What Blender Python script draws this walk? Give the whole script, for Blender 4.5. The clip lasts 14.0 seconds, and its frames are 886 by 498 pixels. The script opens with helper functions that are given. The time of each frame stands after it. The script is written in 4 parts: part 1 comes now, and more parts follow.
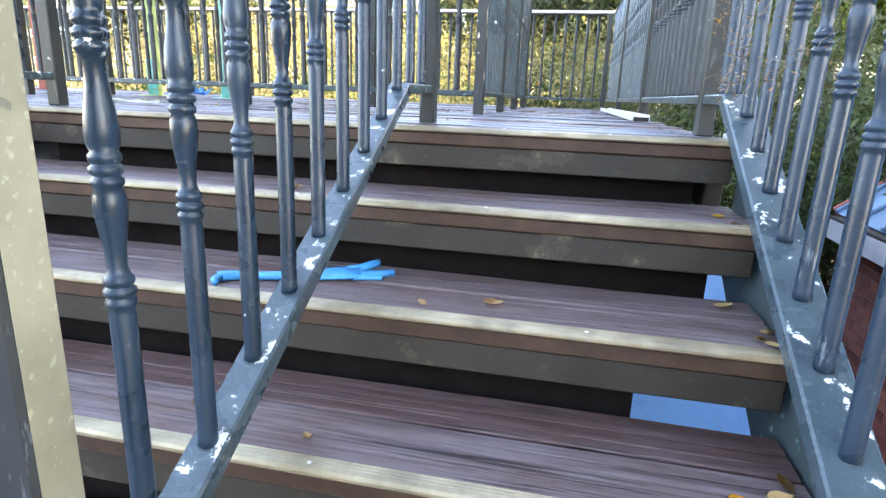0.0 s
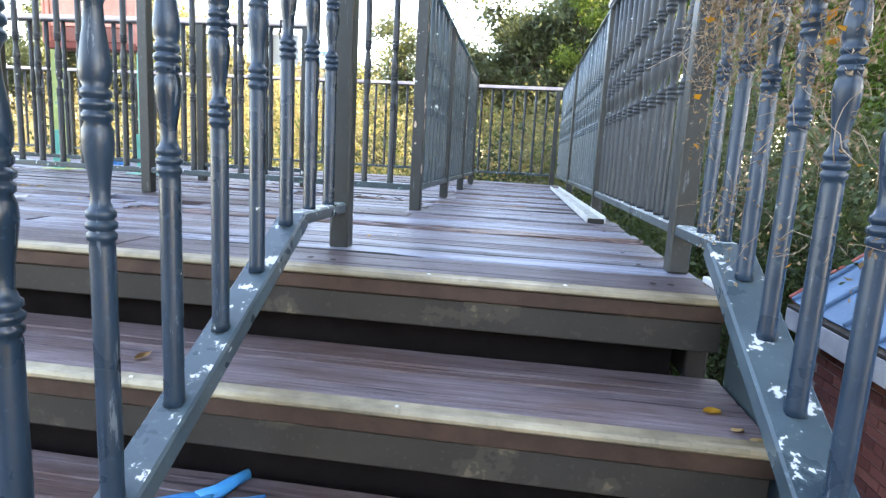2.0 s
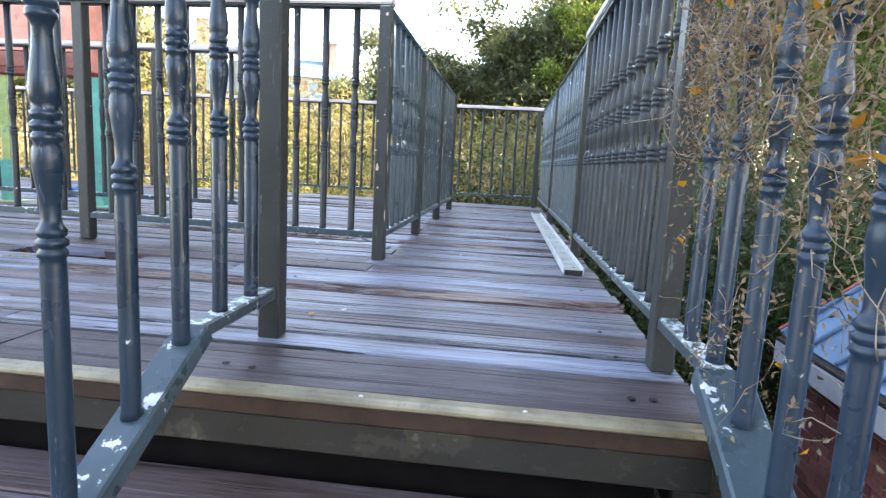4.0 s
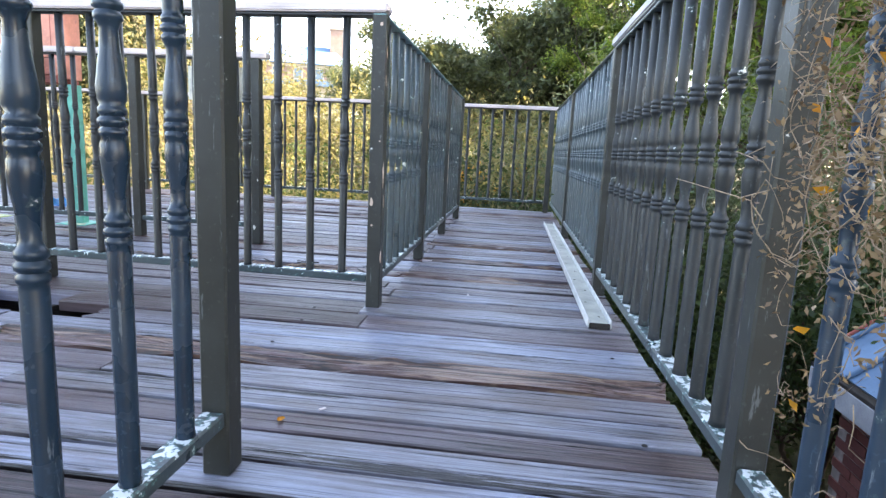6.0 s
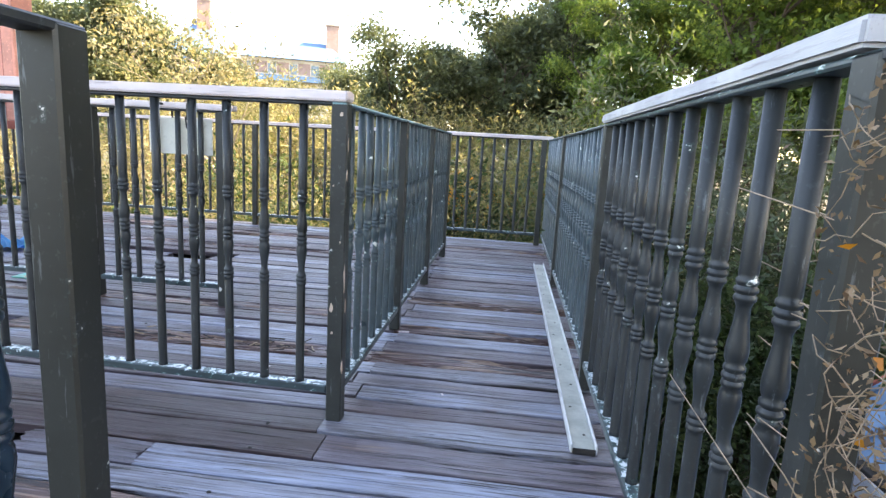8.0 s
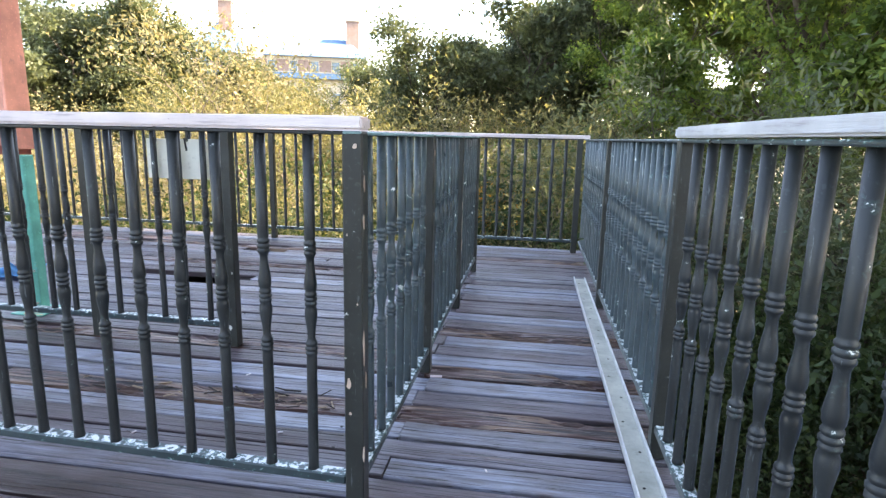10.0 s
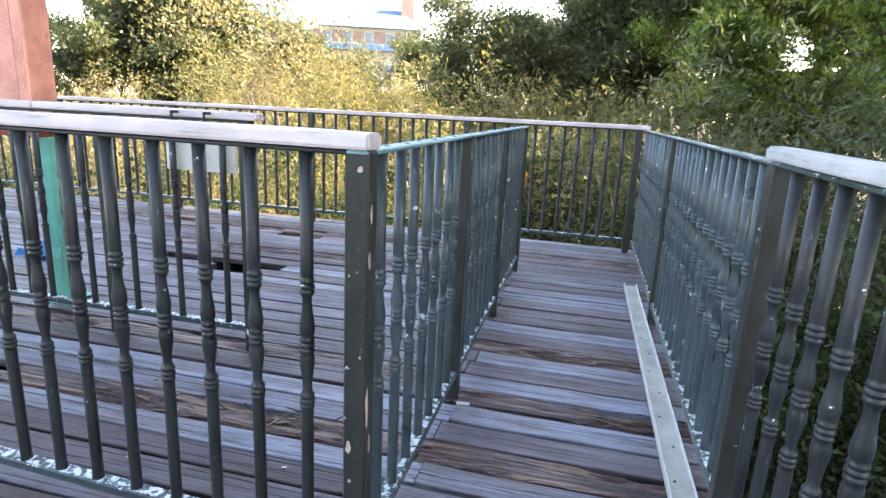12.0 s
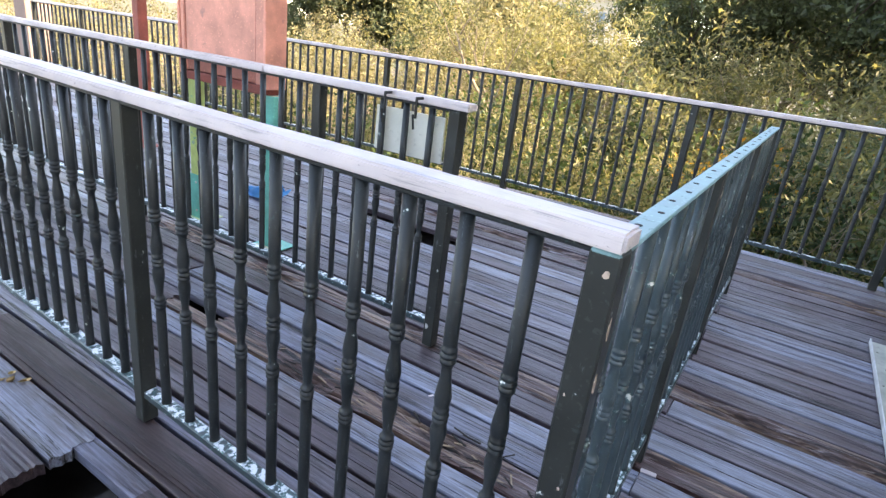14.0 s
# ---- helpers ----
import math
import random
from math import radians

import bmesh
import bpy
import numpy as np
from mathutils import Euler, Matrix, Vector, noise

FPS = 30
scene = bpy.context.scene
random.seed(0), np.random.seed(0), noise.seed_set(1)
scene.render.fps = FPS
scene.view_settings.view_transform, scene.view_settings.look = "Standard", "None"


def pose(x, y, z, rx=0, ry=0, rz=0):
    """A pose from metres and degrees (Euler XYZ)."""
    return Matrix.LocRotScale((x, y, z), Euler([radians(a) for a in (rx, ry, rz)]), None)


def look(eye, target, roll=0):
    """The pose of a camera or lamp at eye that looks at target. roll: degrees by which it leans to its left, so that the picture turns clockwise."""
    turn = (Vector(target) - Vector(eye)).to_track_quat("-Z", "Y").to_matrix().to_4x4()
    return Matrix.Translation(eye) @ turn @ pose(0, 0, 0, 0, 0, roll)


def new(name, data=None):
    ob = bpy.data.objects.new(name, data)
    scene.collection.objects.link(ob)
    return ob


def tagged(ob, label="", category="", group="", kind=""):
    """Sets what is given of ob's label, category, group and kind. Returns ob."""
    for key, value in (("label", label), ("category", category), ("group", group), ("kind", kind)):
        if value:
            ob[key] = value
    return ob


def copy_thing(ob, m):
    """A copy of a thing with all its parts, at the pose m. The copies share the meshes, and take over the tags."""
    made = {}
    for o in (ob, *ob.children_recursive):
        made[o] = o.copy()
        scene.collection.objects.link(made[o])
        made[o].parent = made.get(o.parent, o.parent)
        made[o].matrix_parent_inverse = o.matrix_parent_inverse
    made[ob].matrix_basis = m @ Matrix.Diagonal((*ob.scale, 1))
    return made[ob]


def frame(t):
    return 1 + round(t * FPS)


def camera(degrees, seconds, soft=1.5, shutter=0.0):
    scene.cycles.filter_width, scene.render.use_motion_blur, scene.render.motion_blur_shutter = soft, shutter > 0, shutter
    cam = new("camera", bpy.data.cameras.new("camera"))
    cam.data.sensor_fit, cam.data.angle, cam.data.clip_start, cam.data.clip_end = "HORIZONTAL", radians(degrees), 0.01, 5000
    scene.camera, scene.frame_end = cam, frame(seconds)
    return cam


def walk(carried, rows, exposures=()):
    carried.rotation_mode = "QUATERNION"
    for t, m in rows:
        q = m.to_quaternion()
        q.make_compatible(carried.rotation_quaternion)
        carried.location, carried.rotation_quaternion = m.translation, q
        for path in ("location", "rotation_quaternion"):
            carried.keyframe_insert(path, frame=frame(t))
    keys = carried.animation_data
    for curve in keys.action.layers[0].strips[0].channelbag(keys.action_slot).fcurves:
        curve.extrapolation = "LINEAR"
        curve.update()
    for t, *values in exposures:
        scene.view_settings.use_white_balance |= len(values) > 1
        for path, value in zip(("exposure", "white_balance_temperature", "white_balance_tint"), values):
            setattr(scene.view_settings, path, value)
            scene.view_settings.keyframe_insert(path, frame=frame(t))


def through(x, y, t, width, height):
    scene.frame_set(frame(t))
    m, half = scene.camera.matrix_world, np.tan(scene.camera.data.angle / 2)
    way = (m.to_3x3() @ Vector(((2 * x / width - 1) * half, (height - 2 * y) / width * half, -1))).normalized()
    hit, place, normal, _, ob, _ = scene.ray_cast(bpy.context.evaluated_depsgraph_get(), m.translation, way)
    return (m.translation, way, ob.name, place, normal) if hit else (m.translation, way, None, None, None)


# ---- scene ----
cam = camera(75.6, 14.0, 1.4)
PATH = [
    (0, (0.478, 0.802, 0.093), (0.09, 2.694, -0.425), 2.2),
    (0.5, (0.484, 0.861, 0.095), (0.003, 2.73, -0.431), 1.5),
    (1, (0.475, 1.024, 0.167), (-0.029, 2.913, -0.257), 1.4),
    (1.5, (0.506, 1.16, 0.217), (0.088, 3.086, -0.126), 2.1),
    (2, (0.48, 1.257, 0.264), (0.234, 3.216, -0.057), 3.2),
    (2.5, (0.491, 1.416, 0.326), (0.285, 3.384, 0.036), 3.2),
    (3, (0.523, 1.482, 0.367), (0.319, 3.454, 0.105), 3.1),
    (5.5, (0.538, 1.6, 0.516), (0.321, 3.557, 0.167), 2.7),
    (6, (0.497, 1.868, 0.599), (0.268, 3.825, 0.259), 2.8),
    (6.5, (0.455, 1.98, 0.818), (0.24, 3.938, 0.473), 3.1),
    (7, (0.495, 2.072, 0.87), (0.292, 4.033, 0.532), 3.0),
    (9.5, (0.547, 2.357, 1.052), (0.285, 4.302, 0.667), 2.8),
    (10, (0.441, 2.544, 1.046), (0.141, 4.484, 0.662), 1.3),
    (10.5, (0.401, 2.587, 1.205), (0.113, 4.52, 0.78), 1.9),
    (11, (0.395, 2.652, 1.238), (0.102, 4.591, 0.848), 2.5),
    (11.5, (0.425, 2.74, 1.2), (0.02, 4.656, 0.795), 2.5),
    (12, (0.435, 2.848, 1.142), (-0.017, 4.738, 0.668), 2.8),
    (12.5, (0.404, 2.955, 1.231), (-0.139, 4.788, 0.643), 2.1),
    (13, (0.414, 2.981, 1.308), (-0.258, 4.751, 0.663), 2.5),
    (13.5, (0.294, 3.052, 1.314), (-0.496, 4.763, 0.643), 4.9),
    (14, (0.205, 3.101, 1.321), (-0.761, 4.708, 0.627), 7.2),
]
EXPOSURES = [(0, 4.25, 8250, 16), (1, 4.2, 8250, 16), (3, 3.6, 8250, 16), (5.5, 3.58, 8250, 16), (7, 3.36, 8250, 16), (11.5, 3.24, 8250, 16), (12.5, 3.3, 8250, 16), (14, 3.1, 8250, 16)]
walk(cam, [(t, look(eye, target, roll)) for t, eye, target, roll in PATH], EXPOSURES)

# ---- world, sun, exposure ----
SUN_AZ, SUN_EL = radians(80), radians(42)
sun_dir = Vector((math.sin(SUN_AZ) * math.cos(SUN_EL), math.cos(SUN_AZ) * math.cos(SUN_EL), math.sin(SUN_EL)))
world = bpy.data.worlds.new("sky")
scene.world = world
world.use_nodes = True
sky = world.node_tree.nodes.new("ShaderNodeTexSky")
sky.sky_type, sky.sun_disc = "NISHITA", False
sky.sun_elevation, sky.sun_rotation = SUN_EL, SUN_AZ
sky.air_density, sky.dust_density = 1.0, 1.0
world.node_tree.links.new(sky.outputs[0], world.node_tree.nodes["Background"].inputs[0])
world.node_tree.nodes["Background"].inputs[1].default_value = 0.15
sun = new("sun", bpy.data.lights.new("sun", "SUN"))
sun.data.energy, sun.data.angle, sun.data.color = 3.6, radians(0.6), (1.0, 0.9, 0.72)
sun.matrix_world = look(sun_dir * 60, (0, 0, 0))


# ---- materials ----
class Nodes:
    """A small builder of node materials."""

    def __init__(self, name):
        self.mat = bpy.data.materials.new(name)
        self.mat.use_nodes = True
        self.tree = self.mat.node_tree
        self.bsdf = self.tree.nodes["Principled BSDF"]

    def add(self, kind, **values):
        n = self.tree.nodes.new("ShaderNode" + kind)
        for k, v in values.items():
            n.inputs[k].default_value = v
        return n

    def link(self, a, b):
        self.tree.links.new(a, b)

    def coords(self, scale=(1, 1, 1), which="Object", offset=True):
        tc, mp = self.add("TexCoord"), self.add("Mapping", Scale=scale)
        self.link(tc.outputs[which], mp.inputs[0])
        if offset:
            info, mul = self.add("ObjectInfo"), self.add("Math")
            mul.operation = "MULTIPLY"
            mul.inputs[1].default_value = 37.0
            self.link(info.outputs["Random"], mul.inputs[0])
            comb = self.add("CombineXYZ")
            for i in range(3):
                self.link(mul.outputs[0], comb.inputs[i])
            self.link(comb.outputs[0], mp.inputs["Location"])
        return mp.outputs[0]

    def noise(self, co, scale, detail=4.0, rough=0.6):
        n = self.add("TexNoise", Scale=scale, Detail=detail, Roughness=rough)
        self.link(co, n.inputs["Vector"])
        return n.outputs["Fac"]

    def ramp(self, fac, *stops):
        r = self.add("ValToRGB")
        els = r.color_ramp.elements
        while len(els) < len(stops):
            els.new(0.5)
        for e, (p, c) in zip(els, stops):
            e.position, e.color = p, (*c, 1) if len(c) == 3 else c
        self.link(fac, r.inputs[0])
        return r.outputs[0]

    def grey(self, fac, p0, v0, p1, v1):
        return self.ramp(fac, (p0, (v0,) * 3), (p1, (v1,) * 3))

    def mix(self, fac, a, b, mode="MIX"):
        m = self.tree.nodes.new("ShaderNodeMix")
        m.data_type, m.blend_type = "RGBA", mode
        for sock, v in ((m.inputs[0], fac), (m.inputs[6], a), (m.inputs[7], b)):
            if isinstance(v, (int, float)):
                sock.default_value = v
            elif isinstance(v, tuple):
                sock.default_value = (*v, 1)
            else:
                self.link(v, sock)
        return m.outputs[2]

    def random(self):
        return self.add("ObjectInfo").outputs["Random"]

    def island(self):
        return self.add("NewGeometry").outputs["Random Per Island"]

    def bump(self, height, strength=0.3, distance=0.01):
        b = self.add("Bump", Strength=strength, Distance=distance)
        self.link(height, b.inputs["Height"])
        self.link(b.outputs[0], self.bsdf.inputs["Normal"])

    def done(self, colour, rough=0.6, metal=0.0, spec=0.5):
        for key, v in (("Base Color", colour), ("Roughness", rough), ("Metallic", metal), ("Specular IOR Level", spec)):
            if isinstance(v, (int, float)):
                self.bsdf.inputs[key].default_value = v
            elif isinstance(v, tuple):
                self.bsdf.inputs[key].default_value = (*v, 1)
            else:
                self.link(v, self.bsdf.inputs[key])
        return self.mat


def plank_material(name, dark, mid, pale, rot=0.5, rot_from=0.62, spec=0.5, sheen=(0.56, 0.36), split_at=0.385):
    """Weathered timber along x: fine grain, grey-blue and brown patches, splits, and rot where the noise is high."""
    n = Nodes(name)
    fine = n.noise(n.coords((2.4, 60, 30)), 1.6, 7, 0.72)
    hair = n.noise(n.coords((1.1, 150, 60)), 1.0, 3, 0.6)
    crack = n.noise(n.coords((1.6, 62, 30)), 1.0, 4, 0.7)
    split = n.noise(n.coords((0.9, 24, 12)), 1.0, 5, 0.75)
    blotch = n.noise(n.coords((1.5, 6, 1)), 1.8, 6, 0.65)
    base = n.ramp(fine, (0.34, dark), (0.49, mid), (0.68, pale))
    base = n.mix(n.grey(hair, 0.34, 0.5, 0.48, 0.0), base, tuple(0.35 * c for c in dark))
    base = n.mix(1.0, base, n.ramp(blotch, (0.36, (0.80, 0.68, 0.61)), (0.48, (0.96, 0.95, 0.97)), (0.62, (1.15, 1.21, 1.30))), "MULTIPLY")
    tint = n.ramp(n.random(), (0.0, (0.52, 0.39, 0.40)), (0.3, (0.72, 0.61, 0.64)), (0.5, (0.95, 0.95, 1.0)), (1.0, (1.18, 1.30, 1.50)))
    base = n.mix(1.0, base, tint, "MULTIPLY")
    rotten = n.grey(n.noise(n.coords((1.4, 13, 4)), 1.3, 6, 0.7), rot_from, 0.0, rot_from + 0.06, rot)
    base = n.mix(rotten, base, n.ramp(crack, (0.42, (0.012, 0.007, 0.005)), (0.5, (0.085, 0.038, 0.024)), (0.58, (0.24, 0.16, 0.115))))
    base = n.mix(n.grey(crack, 0.36, 0.9, 0.41, 0.0), base, (0.016, 0.011, 0.011))
    base = n.mix(n.grey(split, split_at, 1.0, split_at + 0.02, 0.0), base, (0.010, 0.007, 0.007))
    height = n.mix(0.5, n.mix(0.4, fine, hair), n.mix(0.5, n.grey(crack, 0.30, 0.0, 0.44, 1.0), n.grey(split, 0.33, 0.0, 0.42, 1.0)))
    n.bump(height, 0.65, 0.007)
    return n.done(base, n.grey(blotch, 0.35, sheen[0], 0.7, sheen[1]), 0, spec)


M_PLANK = plank_material("weathered_plank", (0.100, 0.092, 0.095), (0.160, 0.155, 0.165), (0.235, 0.237, 0.258), sheen=(0.48, 0.30))
M_TREAD = plank_material("stained_tread", (0.072, 0.046, 0.040), (0.118, 0.081, 0.071), (0.165, 0.120, 0.107), 0.15, spec=0.32, split_at=0.31)


def paint_material(name, colour, chips, chip_colour=(0.62, 0.63, 0.6), rough=0.32, scale=22.0, under=(0.06, 0.16, 0.15), lift_up=0.14, scuff=0.0):
    """Gloss paint, dusty in places, chipped where the noise is high and along up-facing faces."""
    n = Nodes(name)
    co = n.coords()
    a, b = n.noise(co, 6, 4), n.noise(co, scale, 5, 0.65)
    base = n.mix(n.grey(a, 0.35, 0.0, 0.7, 1.0), colour, tuple(c * 1.6 + 0.004 for c in colour))
    base = n.mix(n.grey(n.noise(co, 90, 2), 0.62, 0.0, 0.7, 0.35), base, tuple(c * 2.6 + 0.02 for c in colour))
    up = n.add("SeparateXYZ")
    n.link(n.add("NewGeometry").outputs["True Normal"], up.inputs[0])
    lift = n.add("Math")
    lift.operation = "MULTIPLY_ADD"
    lift.inputs[1].default_value = lift_up if chips > 0 else 0.0
    n.link(n.grey(up.outputs[2], 0.6, 0.0, 0.9, 1.0), lift.inputs[0])
    n.link(b, lift.inputs[2])
    lo = 0.70 - 0.1 * chips
    base = n.mix(n.grey(lift.outputs[0], lo - 0.05, 0.0, lo - 0.03, 0.8), base, under)
    base = n.mix(n.grey(lift.outputs[0], lo, 0.0, lo + 0.02, 1.0), base, chip_colour)
    if scuff:
        worn = n.noise(n.coords((75, 75, 9)), 1.0, 5, 0.7)
        base = n.mix(n.grey(worn, 0.63, 0.0, 0.68, scuff), base, (0.30, 0.34, 0.36))
    n.bump(b, 0.12, 0.003)
    return n.done(base, n.grey(a, 0.3, rough, 0.75, rough + 0.2), 0, 0.4)


M_PAINT = paint_material("dark_green_gloss_paint", (0.0125, 0.0158, 0.0178), 0.1, rough=0.36, scuff=0.28, lift_up=0.03, under=(0.03, 0.05, 0.05))
M_WORN = paint_material("worn_teal_green_paint", (0.034, 0.050, 0.057), 0.3, rough=0.26, scuff=0.7, lift_up=0.03, under=(0.06, 0.12, 0.12))
M_POST = paint_material("dark_olive_post_paint", (0.0185, 0.0205, 0.0185), 0.1, rough=0.36, scuff=0.25, lift_up=0.03, under=(0.04, 0.05, 0.05))
M_BAR = paint_material("flaking_rail_paint", (0.028, 0.042, 0.046), 0.6, (0.60, 0.64, 0.66), 0.25, 48.0)
M_BLUE = paint_material("slate_blue_gloss_paint", (0.0085, 0.0215, 0.037), 0.1, rough=0.2, scuff=0.35, lift_up=0.02, under=(0.035, 0.06, 0.07))
M_SLOPE = paint_material("glossy_stair_rail_paint", (0.034, 0.055, 0.067), 0.25, (0.60, 0.64, 0.66), 0.2, 18.0, lift_up=0.085, under=(0.06, 0.09, 0.10))
M_CREAM_GLARE = paint_material("cream_glare_paint", (0.22, 0.21, 0.15), 0.3, (0.07, 0.09, 0.09), 0.25, 14.0, (0.15, 0.16, 0.13), lift_up=0.0)
M_TEAL = paint_material("teal_undercoat", (0.13, 0.23, 0.24), 0.15, (0.42, 0.48, 0.48), 0.4, lift_up=0.05)
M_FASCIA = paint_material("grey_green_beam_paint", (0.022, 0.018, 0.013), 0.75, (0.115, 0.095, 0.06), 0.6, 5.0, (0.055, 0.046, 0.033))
M_GREEN = paint_material("sea_green_post_paint", (0.09, 0.36, 0.29), 0.25, (0.5, 0.45, 0.3), 0.45, 12.0, (0.2, 0.4, 0.3))
M_YELLOWGREEN = paint_material("yellow_green_post_paint", (0.36, 0.43, 0.15), 0.25, (0.5, 0.45, 0.3), 0.45, 12.0, (0.1, 0.35, 0.28))
M_SALMON = paint_material("salmon_paint", (0.50, 0.21, 0.155), 0.0, (0.4, 0.2, 0.16), 0.6, 7.0, (0.45, 0.2, 0.16))
M_OXIDE = paint_material("red_oxide_paint", (0.22, 0.055, 0.04), 0.0, (0.3, 0.1, 0.08), 0.6, 9.0, (0.16, 0.05, 0.04))


def cap_material(name, pale, grey):
    n = Nodes(name)
    grain = n.noise(n.coords((3, 60, 60)), 1.4, 5, 0.7)
    blot = n.noise(n.coords(), 5, 4)
    base = n.mix(n.grey(blot, 0.35, 0.0, 0.72, 1.0), pale, grey)
    base = n.mix(n.grey(grain, 0.56, 0.0, 0.70, 0.75), base, (0.20, 0.18, 0.19))
    base = n.mix(n.grey(n.noise(n.coords(), 26, 4, 0.7), 0.66, 0.0, 0.7, 0.7), base, (0.16, 0.13, 0.13))
    n.bump(grain, 0.4, 0.004)
    return n.done(base, 0.6)


M_CAP = cap_material("weathered_white_timber", (0.62, 0.54, 0.53), (0.46, 0.40, 0.42))
M_CAP_BARE = cap_material("bare_silver_timber", (0.44, 0.44, 0.45), (0.30, 0.30, 0.32))


def plain_material(name, colour, rough=0.5, metal=0.0, vary=0.35, scale=14.0, bump=0.1, spec=0.5):
    n = Nodes(name)
    co = n.coords()
    f, g = n.noise(co, scale, 5), n.noise(co, scale * 6, 3)
    base = n.mix(n.grey(f, 0.3, 0.0, 0.75, 1.0), tuple(c * (1 + vary) for c in colour), tuple(c * (1 - vary) for c in colour))
    base = n.mix(n.grey(g, 0.6, 0.0, 0.72, 0.4), base, tuple(c * 0.5 for c in colour))
    n.bump(g, bump, 0.003)
    return n.done(base, n.grey(f, 0.3, rough, 0.75, min(1.0, rough + 0.15)), metal, spec)


# Near-black: the shade in the riser gaps is put into this colour.
M_GAP_SHADE = plain_material("gap_shade_black", (0.008, 0.006, 0.0055), 0.95, spec=0.08)
M_NOSING = plain_material("worn_brass_nosing", (0.25, 0.208, 0.135), 0.36, 0.55, 0.45, 9.0)
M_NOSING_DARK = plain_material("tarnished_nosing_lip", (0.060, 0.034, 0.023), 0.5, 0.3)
M_NAIL = plain_material("nail_head", (0.5, 0.48, 0.42), 0.35, 0.8)
M_SCREW = plain_material("rusted_screw_hole", (0.012, 0.010, 0.009), 0.8)
M_ALU = plain_material("dull_channel", (0.42, 0.42, 0.36), 0.45, 0.2, 0.3, 8.0)
M_ALU_EDGE = plain_material("pale_channel_edge", (0.62, 0.63, 0.63), 0.4, 0.3, 0.2)
M_GLOVE = plain_material("blue_rubber", (0.012, 0.24, 0.52), 0.42, 0, 0.2, 20.0)
M_BLUESHEET = plain_material("blue_coated_metal", (0.10, 0.26, 0.52), 0.38, 0.0, 0.15, 3.0)
M_ROOFBLUE = plain_material("slate_blue_roof_metal", (0.085, 0.165, 0.26), 0.5, 0.1, 0.25, 3.0)
M_SIGN = plain_material("dirty_white_board", (0.60, 0.58, 0.50), 0.6, 0, 0.15, 6.0)
M_TIE = plain_material("black_cable_tie", (0.01, 0.01, 0.01), 0.5)
M_TWIG = plain_material("dry_vine", (0.27, 0.195, 0.13), 0.8, 0, 0.4, 30.0)
M_BARK = plain_material("bark", (0.075, 0.055, 0.042), 0.9, 0, 0.45, 5.0, 0.5)
M_PALEBARK = plain_material("pale_bark", (0.23, 0.185, 0.14), 0.9, 0, 0.4, 6.0, 0.4)
M_STEEL = paint_material("shaded_frame_paint", (0.028, 0.042, 0.047), 0.1, rough=0.4)
# Timber colour lowered to carry the shade under the deck.
M_JOIST = plain_material("darkened_timber", (0.022, 0.017, 0.014), 0.85, 0, 0.4, 7.0)
M_MORTAR = plain_material("mortar", (0.30, 0.25, 0.23), 0.9)
M_CONCRETE = plain_material("stained_concrete", (0.25, 0.23, 0.20), 0.85, 0, 0.3, 3.0)
M_RENDER = plain_material("plain_added_wall", (0.50, 0.44, 0.36), 0.85, 0, 0.12, 2.0)
M_PALEWALL = plain_material("far_cream_wall", (0.40, 0.36, 0.30), 0.8, 0, 0.08, 0.6)
M_FARROOF = plain_material("far_blue_roof", (0.07, 0.15, 0.27), 0.6, 0, 0.1, 0.6)
# Brick colour greyed to carry the haze over the far house.
M_FARBRICK = plain_material("far_brick", (0.24, 0.165, 0.14), 0.85, 0, 0.2, 1.2)
M_GLASSDARK = plain_material("far_window_glass", (0.10, 0.15, 0.20), 0.1, 0, 0.1, 1.0)


def brick_material():
    n = Nodes("dark_red_brick")
    base = n.ramp(n.island(), (0.0, (0.12, 0.035, 0.032)), (0.5, (0.19, 0.055, 0.045)), (1.0, (0.26, 0.09, 0.07)))
    f = n.noise(n.coords(), 40, 5)
    base = n.mix(n.grey(f, 0.5, 0.0, 0.75, 0.6), base, (0.07, 0.03, 0.03))
    n.bump(f, 0.3, 0.004)
    return n.done(base, 0.85)


M_BRICK = brick_material()


def leaf_material(name, a, b, c, through=0.45):
    """Leaves: colour by leaf and by bough, light comes through the blade."""
    n = Nodes(name)
    co = n.coords(which="Object")
    bough = n.noise(co, 0.8, 4, 0.6)
    spot = n.add("Math")
    spot.operation = "MULTIPLY_ADD"
    spot.inputs[1].default_value = 0.42
    n.link(n.island(), spot.inputs[0])
    n.link(n.grey(bough, 0.38, 0.0, 0.62, 0.6), spot.inputs[2])
    col = n.ramp(spot.outputs[0], (0.0, a), (0.5, b), (1.0, c))
    n.done(col, 0.5, 0, 0.35)
    tr = n.add("BsdfTranslucent")
    n.link(n.mix(1.0, col, (1.3, 1.22, 0.8), "MULTIPLY"), tr.inputs[0])
    mx = n.add("MixShader")
    mx.inputs[0].default_value = through
    n.link(n.bsdf.outputs[0], mx.inputs[1])
    n.link(tr.outputs[0], mx.inputs[2])
    n.link(mx.outputs[0], n.tree.nodes["Material Output"].inputs[0])
    return n.mat


